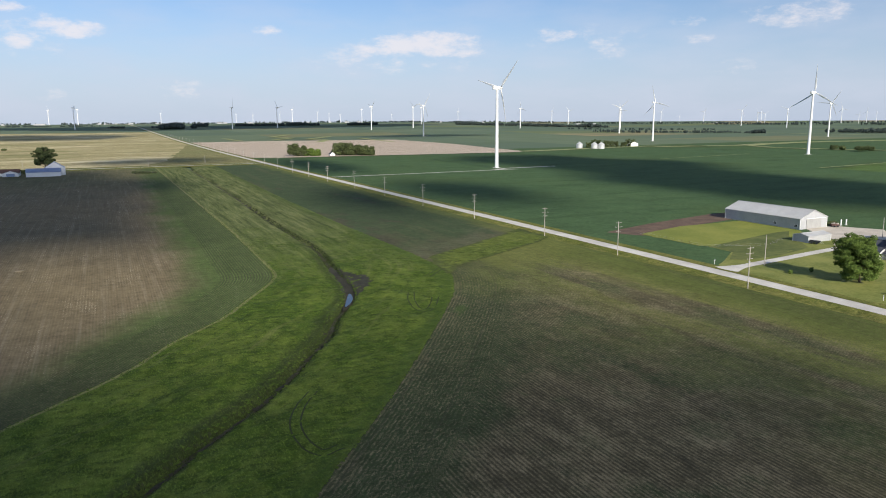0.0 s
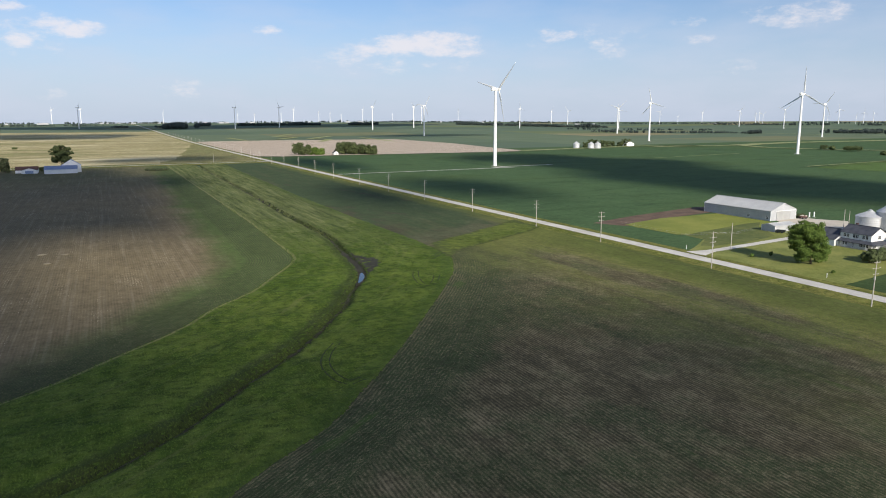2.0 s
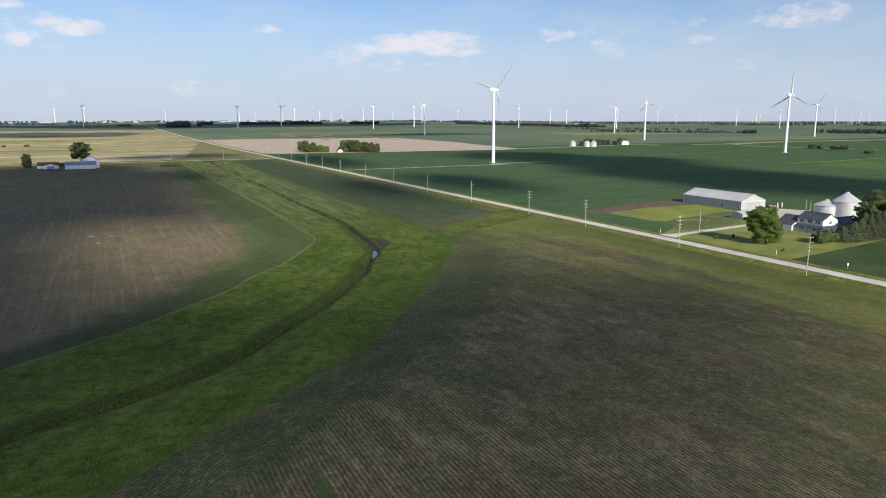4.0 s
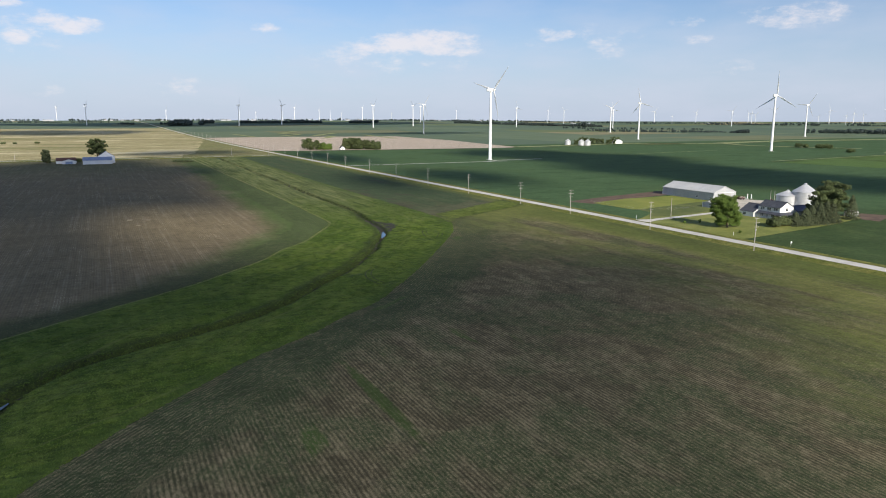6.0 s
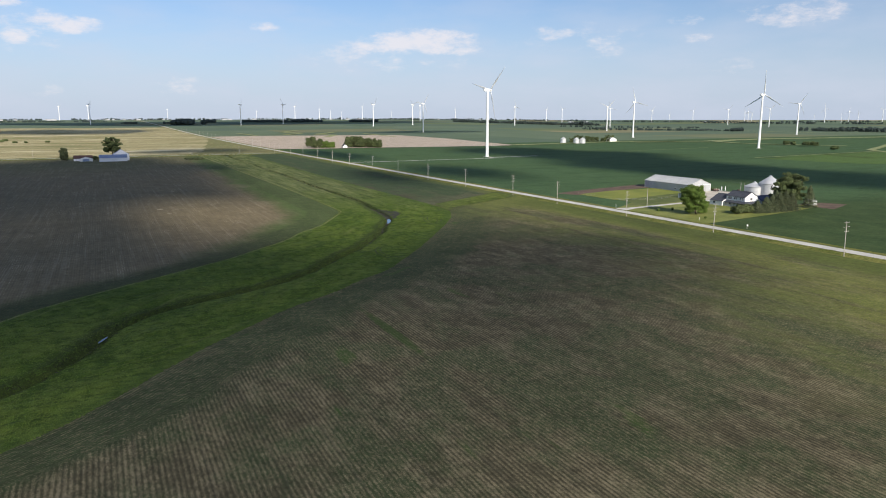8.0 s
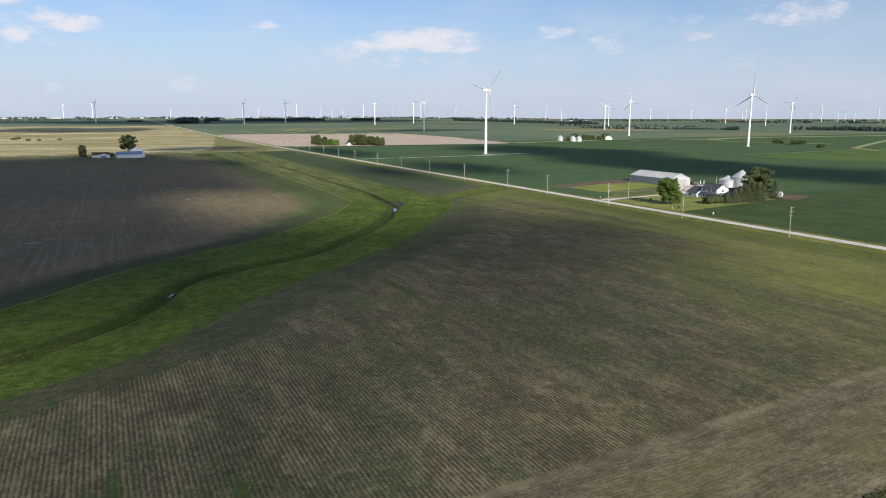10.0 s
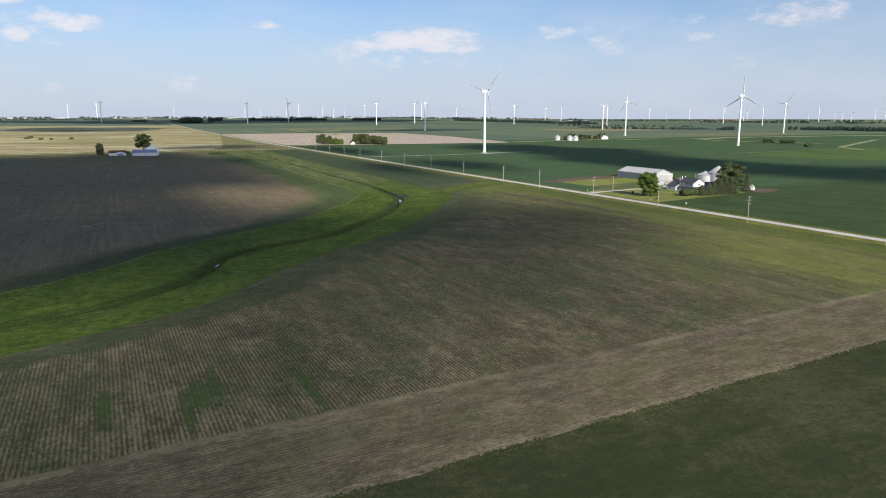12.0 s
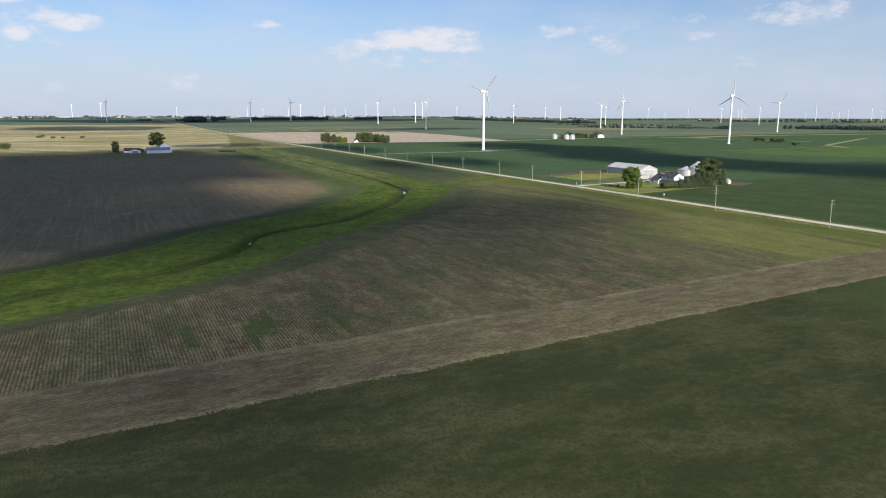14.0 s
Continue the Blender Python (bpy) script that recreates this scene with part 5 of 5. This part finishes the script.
def grain_bin(x, y, r, eave, peak, label):
    t = thing("grain_bin", label, "grain bin", pose(x, y, gz(x, y)), "grain bins")
    bm = bmesh.new()
    prof = []
    k = int(eave / 0.45)
    for i in range(k + 1):
        prof.append((r + (0.03 if i % 2 else 0.0), 0.2 + (eave - 0.2) * i / k))
    lathe(bm, prof, 48)
    part("wall", bm, M["galvanised"], t)
    bm = bmesh.new()
    lathe(bm, [(r + 0.3, eave - 0.05), (r + 0.3, eave + 0.08), (1.0, peak - 0.25), (0.9, peak - 0.2)], 32)
    for i in range(32):
        a = 2 * math.pi * i / 32
        tube(bm, ((r + 0.25) * math.cos(a), (r + 0.25) * math.sin(a), eave + 0.08), (1.0 * math.cos(a), 1.0 * math.sin(a), peak - 0.24), 0.04, 0.03, 4)
    part("roof", bm, M["galvanised"], t)
    bm = bmesh.new()
    lathe(bm, [(0.9, peak - 0.3), (0.9, peak + 0.15), (1.0, peak + 0.15), (0.3, peak + 0.5), (0, peak + 0.5)], 16)
    part("cap", bm, M["galvanised"], t)
    bm = bmesh.new()
    lathe(bm, [(r + 0.4, -0.1), (r + 0.4, 0.22), (r - 0.1, 0.22)], 40)
    part("slab", bm, M["concrete"], t)
    bm = bmesh.new()
    for s in (-0.22, 0.22):
        tube(bm, (-r - 0.25, s, 0.3), (-r - 0.25, s, eave), 0.03, 0.03, 5)
    for i in range(int(eave / 0.4)):
        tube(bm, (-r - 0.25, -0.22, 0.5 + 0.4 * i), (-r - 0.25, 0.22, 0.5 + 0.4 * i), 0.02, 0.02, 4)
    part("ladder", bm, M["galvanised"], t)
    part("door", boxes((-0.5, 0.5, -r - 0.12, -r + 0.1, 0.5, 2.2)), M["galvanised"], t)
    return t


grain_bin(282, 160, 5.4, 8.2, 10.6, "round galvanised steel grain bin with conical roof")
grain_bin(287, 153.5, 5.9, 10.4, 14.4, "taller round galvanised steel grain bin with conical roof")

# ---- power line ----


def power_pole(x, y, label="weathered wooden power pole with crossarms beside the road", arms=3, high=12.6, turn=0.0, lean=0.0, can=False):
    t = thing("power_pole", label, "power pole", pose(x, y, gz(x, y), lean, lean * 0.6, turn), "roadside power poles" if arms else "yard poles")
    bm = bmesh.new()
    tube(bm, (0, 0, -0.5), (0, 0, high), 0.17, 0.11, 10)
    part("pole", bm, M["wood_pole"], t)
    for k in range(arms):
        z = high - 0.4 - 1.6 * k
        wide = (1.25, 1.6, 1.15)[k]
        arm = part("crossarm", boxes((-wide, wide, -0.18, -0.09, z - 0.05, z + 0.05)), M["wood_pole"], t)
        for e in (-wide + 0.12, wide - 0.12):
            bm = bmesh.new()
            lathe(bm, [(0.03, z + 0.05), (0.05, z + 0.09), (0.035, z + 0.14), (0.05, z + 0.18), (0, z + 0.21)], 8)
            bmesh.ops.translate(bm, verts=bm.verts, vec=(e, -0.14, 0))
            part("insulator", bm, M["white_steel"], arm)
    if can:
        bm = bmesh.new()
        lathe(bm, [(0.0, high - 5.2), (0.24, high - 5.2), (0.26, high - 4.4), (0.0, high - 4.3)], 10)
        bmesh.ops.translate(bm, verts=bm.verts, vec=(0.3, 0.25, 0))
        part("transformer", bm, M["galvanised"], t, "grey transformer can")
    return t


rng = random.Random(9)
for y in (246, 199, 141, 86.3, 27.7, -36.5, -97, 308, 370, 430, 490, 556, 612, 669):
    power_pole(road_x(y) - 9.2, y, lean=rng.uniform(-0.8, 0.8), can=y in (141, 86.3))
for k in range(22):
    power_pole(road_x(730 + 60 * k) - 9.2, 730 + 60 * k, lean=rng.uniform(-0.6, 0.6))

power_pole(202.3, 162.0, "plain wooden service pole by the driveway", 0, 10.5)
power_pole(291, 177.5, "plain wooden yard pole behind the house", 0, 8.5)
power_pole(293, 176.5, "plain wooden yard pole behind the house", 0, 8.0)
for x in (-255, -195, -135, -75, 45, 105, 152):
    power_pole(x, 838, "wooden power pole on the side road", 1, 10.5, 90)

# ---- yard ----
sheet("lawn", dense(106, 196, 3), lambda y: road_x(y) + 7.4 + float(np.interp(y, [168, 173, 184, 196], [0, 9, 25, 26])), lambda y: float(np.interp(y, [106, 116, 124, 140, 170, 196], [192, 262, 290, 285, 280, 258])) + 1.5 * noise.noise((y * 0.15, 4, 0)), 24, 0.09, M["lawn"],
      "mown yellow-green farm lawn", "lawn", height=lambda x, y, u: 0.06 * noise.noise((x * 0.2, y * 0.2, 0)))
sheet("paddock", dense(190, 240, 3), lambda y: float(np.interp(y, [190, 197, 232, 240], [240, 210, 209, 240])) + 1.2 * noise.noise((y * 0.2, 1, 0)), lambda y: float(np.interp(y, [190, 206, 240], [262, 278, 279])), 20, 0.08, M["paddock"],
      "bright mown grass beside the machine shed", "grass")
sheet("rough_pasture", dense(171, 207, 3), lambda y: float(np.interp(y, [171, 174, 184, 196, 207], [204, 199, 212, 212, 262])), lambda y: float(np.interp(y, [171, 176, 186, 196, 207], [222, 244, 252, 258, 272])), 16, 0.115, M["pasture"],
      "rough darker pasture grass below the paddock", "grass", height=lambda x, y, u: 0.04 * noise.noise((x * 0.2, y * 0.2, 0)))
sheet("soil_strip", dense(228, 264, 2), lambda y: float(np.interp(y, [228, 243, 254, 264], [207, 199, 236, 284])) + 1.2 * noise.noise((y * 0.3, 3, 0)),
      lambda y: float(np.interp(y, [228, 233, 244, 247, 264], [209, 212, 276, 296, 300])) + 1.2 * noise.noise((y * 0.2, 9, 0)), 20, 0.07, M["soil"], "strip of bare brown soil behind the paddock", "soil")
sheet("soil_corner", dense(112, 134, 2), lambda y: 286 + 2 * noise.noise((y * 0.3, 2, 0)), lambda y: float(np.interp(y, [112, 122, 134], [286, 312, 306])), 10, 0.06, M["soil"], "patch of bare brown soil by the windbreak", "soil")
sheet("yard_gravel", dense(164, 208, 2), lambda y: float(np.interp(y, [164, 166, 176, 182, 208], [256, 250, 258, 268, 284])), lambda y: float(np.interp(y, [164, 176, 190, 200, 208], [262, 296, 312, 306, 303])), 16, 0.12, M["yard"],
      "pale gravel farmyard", "yard")


def drive_mid(x):
    return float(np.interp(x, [181, 192, 215, 240, 256], [162.3, 163.5, 166, 169, 170.5]))


verts, faces = [], []
xs = dense(181.4, 262, 1.5)
for x in xs:
    hw = 2.0 + 5.0 * (1 - min(1.0, max(0.0, (x - 182) / 12)) ** 0.6)
    for k in range(5):
        u = k / 4 * 2 - 1
        verts.append((x, drive_mid(x) + u * hw, 0.16 + 0.05 * (1 - u * u)))
for i in range(len(xs) - 1):
    for k in range(4):
        a = i * 5 + k
        faces.append((a, a + 5, a + 6, a + 1))
me = bpy.data.meshes.new("driveway")
me.from_pydata(verts, [], faces)
me.materials.append(M["gravel"])
tagged(new("driveway", me), "pale gravel driveway from road to farmyard", "driveway", kind="structure")


def marker_post(x, y, label, plate):
    t = thing("road_sign" if plate else "marker_post", label, "sign" if plate else "post", pose(x, y, 0))
    part("post", boxes((-0.07, 0.07, -0.07, 0.07, -0.2, 1.6)), M["white_steel"] if not plate else M["wood_pole"], t)
    if plate:
        bm = boxes((-0.4, 0.4, -0.12, -0.07, 1.1, 1.9))
        bmesh.ops.bevel(bm, geom=bm.edges[:], offset=0.02, segments=1, affect="EDGES")
        part("plate", bm, M["white_steel"], t)
    return t


marker_post(191.6, 86.8, "white square sign on a short post", True)
marker_post(191.1, 114, "short white marker post on the verge", False)
marker_post(188.5, 171, "short white mailbox post at the driveway", False)
for x, y in ((308.5, 208), (311, 207.2)):
    t = thing("fuel_tank", "small white upright tank beside the machine shed", "tank", pose(x, y, 0), "upright tanks")
    bm = bmesh.new()
    lathe(bm, [(0.3, 0.1), (0.3, 2.4), (0.2, 2.7), (0, 2.75)], 14)
    part("body", bm, M["white_steel"], t)
    part("foot", boxes((-0.5, 0.5, -0.5, 0.5, -0.1, 0.12)), M["concrete"], t)

# ---- western farmstead ----
gable("blue_roof_barn", "long white barn with a blue metal roof", -64, -36, 738, 750, 4.2, 7.2, M["white_steel"], M["blue_roof"], "barn", "x")
gable("blue_roof_house", "tall white house with a blue roof behind the barn", -50, -33, 752, 762, 7.0, 12.5, M["white_steel"], M["blue_roof"], "house", corrugate=False)
small = gable("bungalow", "small white bungalow with a brown roof", -90, -71, 762, 772, 3.0, 6.0, M["siding"], M["brown_roof"], "house", "x", corrugate=False)
shelter = gable("small_garage", "white garage with a blue-grey door", -84, -71, 752, 760, 3.2, 5.2, M["siding"], M["brown_roof"], "garage", corrugate=False)
part("garage_door", boxes((-3.4, 3.4, -4.12, -4.0, 0.1, 2.7)), M["blue_roof"], shelter, "blue-grey sectional door")
grove_house = gable("grove_house", "small white house half hidden by the grove", 283, 289.5, 938, 946, 3.0, 5.6, M["siding"], M["shingle"], "house", corrugate=False)
window(grove_house, -3.25, 0.0, 0.9, 1.6, 1.4, "w")
window(grove_house, 0.0, -4.0, 0.9, 1.6, 1.4, "s")
# ---- distant farm ----
for x, y in ((713, 950), (722, 922), (732, 917)):
    grain_bin(x, y, 5.2, 7.0, 10.5, "distant galvanised grain bin with conical roof")
gable("far_shed", "distant white machine shed", 822, 838, 950, 960, 5, 8, M["white_steel"], M["white_steel"], "shed")
rng = random.Random(31)
for i in range(30):
    az, d = rng.choice([(-6, 4300), (-3, 4400), (2, 4450), (9, 4300), (17, 4400), (27, 4500), (38, 4300), (45, 4500)])
    az, d = az + rng.uniform(-2.5, 2.5), d + rng.uniform(-120, 120)
    x, y = d * math.sin(radians(az)), d * math.cos(radians(az))
    wd, dp = rng.uniform(10, 30), rng.uniform(10, 16)
    gable("far_shed", "distant white farm building on the horizon", x, x + wd, y, y + dp, rng.uniform(4, 6), rng.uniform(6.5, 8), M["pale_steel"], M["roof_metal"], "shed", "x", corrugate=False, base=-0.6)


# ---- rank grass and crop rows ----


def tufts(name, spots, size, tall, mat, label, category, seed):
    """Many little leaning tussocks in one mesh. spots: x, y, height of the ground."""
    rng = random.Random(seed)
    verts, faces = [], []
    for x, y, z in spots:
        r, h = size * rng.uniform(0.5, 1.3), tall * rng.uniform(0.5, 1.4)
        a = rng.uniform(0, 6.28)
        k = len(verts)
        for i in range(4):
            t = a + i * 1.5708 + rng.uniform(-0.4, 0.4)
            verts.append((x + r * math.cos(t), y + r * math.sin(t), z - 0.12))
        verts.append((x + rng.uniform(-0.4, 0.4) * r, y + rng.uniform(-0.1, 0.6) * r, z + h))
        faces += [(k + i, k + (i + 1) % 4, k + 4) for i in range(4)]
    me = bpy.data.meshes.new(name)
    me.from_pydata(verts, [], faces)
    me.materials.append(mat)
    return tagged(new(name, me), label, category, kind="stuff")


rng = random.Random(77)
spots = []
while len(spots) < 22000:
    y = rng.uniform(-70, 330)
    xa, xb = along(EDGE_W, y), along(EDGE_E, y)
    x = rng.uniform(xa, xb)
    if noise.noise((x * 0.06, y * 0.06, 2)) > rng.uniform(-0.5, 0.35):
        spots.append((x, y, 0.06 + water_height(x, y, (x - xa) / (xb - xa))))
tufts("tussocks", spots, 0.55, 0.05, M["grass"], "rank green grass tussocks on the waterway", "grass", 5)
spots = []
for curve in (EDGE_W, EDGE_E):
    y = -60.0
    while y < 420:
        slope = abs(along(curve, y + 1) - along(curve, y - 1)) / 2
        x = along(curve, y)
        spots.append((x + rng.uniform(-0.6, 0.6), y, 0.05))
        y += rng.uniform(0.2, 0.6) / math.sqrt(1 + slope * slope)
tufts("edge_grass", spots, 0.4, 0.13, M["grass"], "taller grass along the field margins", "grass", 6)
spots = []
y = -30.0
while y < 420:
    slope = abs(along(CREEK, y + 1) - along(CREEK, y - 1)) / 2
    for s in (-1, 1, -1, 1, -1, 1):
        x = along(CREEK, y) + s * (0.1 + 1.7 * rng.random() ** 1.2) * math.sqrt(1 + slope * slope)
        wet = 180 < y < 195 or 42 < y < 48
        if not (wet and abs(x - along(CREEK, y)) < 1.1) and noise.noise((x * 0.2, y * 0.2, 8)) > -0.25:
            spots.append((x, y, water_height(x, y, 0.5)))
    y += rng.uniform(0.2, 0.6) / math.sqrt(1 + slope * slope)
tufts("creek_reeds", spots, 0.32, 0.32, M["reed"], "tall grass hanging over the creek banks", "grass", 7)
spots = []
while len(spots) < 50000:
    x, y = rng.uniform(-200, 165), rng.uniform(-290, -85)
    if y < south_edge(x) - 0.3:
        spots.append((x, y, 0.2))
tufts("south_crop", spots, 0.4, 0.07, M["south"], "uneven tops of the dense green crop", "crop", 8)
spots = []
for _ in range(5000):
    x = rng.uniform(-200, 165)
    if noise.noise((x * 0.07, 3, 0)) < rng.uniform(-0.5, 0.4):
        continue
    spots.append((x, south_edge(x) - rng.uniform(-0.5, 0.9), 0.1))
tufts("south_fringe", spots, 0.34, 0.2, M["south"], "ragged fringe along the edge of the green crop", "crop", 9)


def crop_rows(name, x0, x1, reach, edges, mat, label, seed):
    """Low broken ridges of soil and plants along y, in one mesh. edges: the field's sides at y."""
    rng = random.Random(seed)
    verts, faces = [], []
    x = x0
    while x < x1:
        ya, yb = reach(x)
        y = ya
        while y < yb:
            ln = rng.uniform(3, 9)
            if rng.random() < 0.72:
                k = len(verts)
                j, h, w2 = rng.uniform(-0.05, 0.05), rng.uniform(0.035, 0.06), rng.uniform(0.13, 0.22)
                verts += [(x - w2 + j, y, 0.0), (x + j, y + 0.2, h), (x + w2 + j, y, 0.0), (x - w2 - j, y + ln, 0.0), (x - j, y + ln - 0.2, h), (x + w2 - j, y + ln, 0.0)]
                faces += [(k, k + 1, k + 4, k + 3), (k + 1, k + 2, k + 5, k + 4)]
            y += ln + 0.1
        x += 0.76
    me = bpy.data.meshes.new(name)
    me.from_pydata(verts, [], faces)
    me.materials.append(mat)
    lo, hi = me.attributes.new("west_edge", "FLOAT", "POINT"), me.attributes.new("east_edge", "FLOAT", "POINT")
    for k, v in enumerate(verts):
        a, b = edges(v[1])
        lo.data[k].value, hi.data[k].value = v[0] - a, b - v[0]
    return tagged(new(name, me), label, "crop rows", kind="stuff")


def mid_reach(x):
    ys = [y for y, ex in EDGE_E]
    xs = [ex for y, ex in EDGE_E]
    top = float(np.interp(x + 1.0, xs[:20], ys[:20])) if x < 92 else 196.0
    return -113 + 0.066 * x + 30, top - 16.0


crop_rows("crop_rows", -149.53, 130, mid_reach, lambda y: (along(EDGE_E, y), road_x(y) - 9.6), M["soil_mid"], "young crop plants and stubble in straight rows", 12)


def track_marks(points, label):
    """A pair of wheel marks pressed into the grass along a bent line."""
    t = thing("wheel_marks", label, "wheel marks", pose(points[0][0], points[0][1], 0))
    pts = [Vector((a[0] - points[0][0], a[1] - points[0][1])) for a in points]
    fine = []
    for i in range(len(pts) - 1):
        a, b, c, d = pts[max(i - 1, 0)], pts[i], pts[i + 1], pts[min(i + 2, len(pts) - 1)]
        for k in range(8):
            u = k / 8
            fine.append(0.5 * (2 * b + (c - a) * u + (2 * a - 5 * b + 4 * c - d) * u * u + (3 * b - a - 3 * c + d) * u ** 3))
    for side in (-0.9, 0.9):
        verts, faces = [], []
        for i, q in enumerate(fine):
            dr = (fine[min(i + 1, len(fine) - 1)] - fine[max(i - 1, 0)]).normalized()
            nn = Vector((dr.y, -dr.x))
            for e in (side - 0.15, side + 0.15):
                v = q + nn * e
                gx, gy = v.x + points[0][0], v.y + points[0][1]
                verts.append((v.x, v.y, 0.1 + water_height(gx, gy, 0.5)))
        faces = [(2 * i, 2 * i + 1, 2 * i + 3, 2 * i + 2) for i in range(len(fine) - 1)]
        me = bpy.data.meshes.new("wheel_mark")
        me.from_pydata(verts, [], faces)
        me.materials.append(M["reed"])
        part("wheel_mark", me, None, t)
    return tagged(t, kind="structure")


track_marks([(33, 122), (29.4, 116.9), (26.3, 108.6), (25.9, 101.2), (27.6, 96.8), (31.0, 97.5)], "curved wheel marks pressed into the waterway grass")
track_marks([(79, 182), (76, 175), (74, 167), (75.5, 163), (79.5, 168), (83, 174)], "looping wheel marks pressed into the waterway grass")
track_marks([(92, 199), (104, 211), (122, 226), (142, 240), (160, 250), (171, 255)], "wheel marks along the grassed branch to the road")
for x, y, a, b in ((-107, 150, 3.2, 0.8), (-102, 156, 2.6, 0.7), (-36, 274, 1.6, 0.6), (-33, 254, 1.2, 0.5), (-28, 271, 1.4, 0.6)):
    bm = bmesh.new()
    bmesh.ops.create_icosphere(bm, subdivisions=3, radius=1.0)
    for v in bm.verts:
        k = 1 + 0.5 * noise.noise(v.co * 2.0 + Vector((x, y, 0)))
        v.co = Vector((v.co.x * a * k, v.co.y * b * 2 * k, max(-0.1, v.co.z) * 0.25 * k))
    ob = new("straw_heap", mesh_of("straw_heap", bm, M["stubble"], True))
    ob.matrix_basis = pose(x, y, 0.0, 0, 0, 20)
    tagged(ob, "small scatter of pale straw on dark soil", "straw", "straw scatters")

# ---- yard clutter ----


def fence(points, label, gap=4.0):
    """A line of wooden posts with two rails of wire."""
    t = thing("fence", label, "fence", pose(points[0][0], points[0][1], 0))
    a = Vector(points[0])
    for p0, p1 in zip(points, points[1:]):
        p0, p1 = Vector(p0) - a, Vector(p1) - a
        k = max(1, int((p1 - p0).length / gap))
        for i in range(k):
            c = p0.lerp(p1, i / k)
            bm = bmesh.new()
            tube(bm, (c.x, c.y, -0.3), (c.x, c.y, 1.35), 0.05, 0.045, 6)
            part("post", bm, M["bark"], t)
        for z in (0.6, 1.2):
            bm = bmesh.new()
            tube(bm, (p0.x, p0.y, z), (p1.x, p1.y, z), 0.012, 0.012, 4)
            part("wire", bm, M["galvanised"], t)
    return t


fence([(209, 233), (209.5, 195), (232, 186), (250, 192)], "weathered wire fence round the paddock")


def trailer(x, y, turn, mat, label):
    t = thing("farm_trailer", label, "trailer", pose(x, y, 0.1, 0, 0, turn), "yard implements")
    bm = boxes((-0.9, 0.9, -1.8, 1.8, 0.6, 0.75), (-0.95, -0.85, -1.8, 1.8, 0.75, 1.3), (0.85, 0.95, -1.8, 1.8, 0.75, 1.3), (-0.85, 0.85, 1.7, 1.8, 0.75, 1.3))
    part("bed", bm, mat, t)
    part("drawbar", boxes((-0.06, 0.06, -3.2, -1.8, 0.55, 0.67)), M["galvanised"], t)
    for sx in (-1.05, 1.05):
        for sy in (-0.9, 0.9):
            bm = bmesh.new()
            tube(bm, (sx - 0.12, sy, 0.42), (sx + 0.12, sy, 0.42), 0.42, 0.42, 14)
            part("wheel", bm, M["glass"], t, "black rubber wheel")
    return t


trailer(300.5, 205.5, 70, M["brown_roof"], "rusty red farm trailer parked by the machine shed")
trailer(303.5, 207.5, 100, M["wood_pole"], "grey farm trailer parked by the machine shed")
trailer(253.5, 180.8, 20, M["glass"], "dark farm implement beside the small shed")
for i, (x, y) in enumerate(((302, 210), (304.5, 210.5), (306.8, 210))):
    bush("low dark shrub beside the machine shed", x, y, 1.9, 2.6, 230 + i, 160, 0.35, "leaf_dark", "shrubs by the shed")
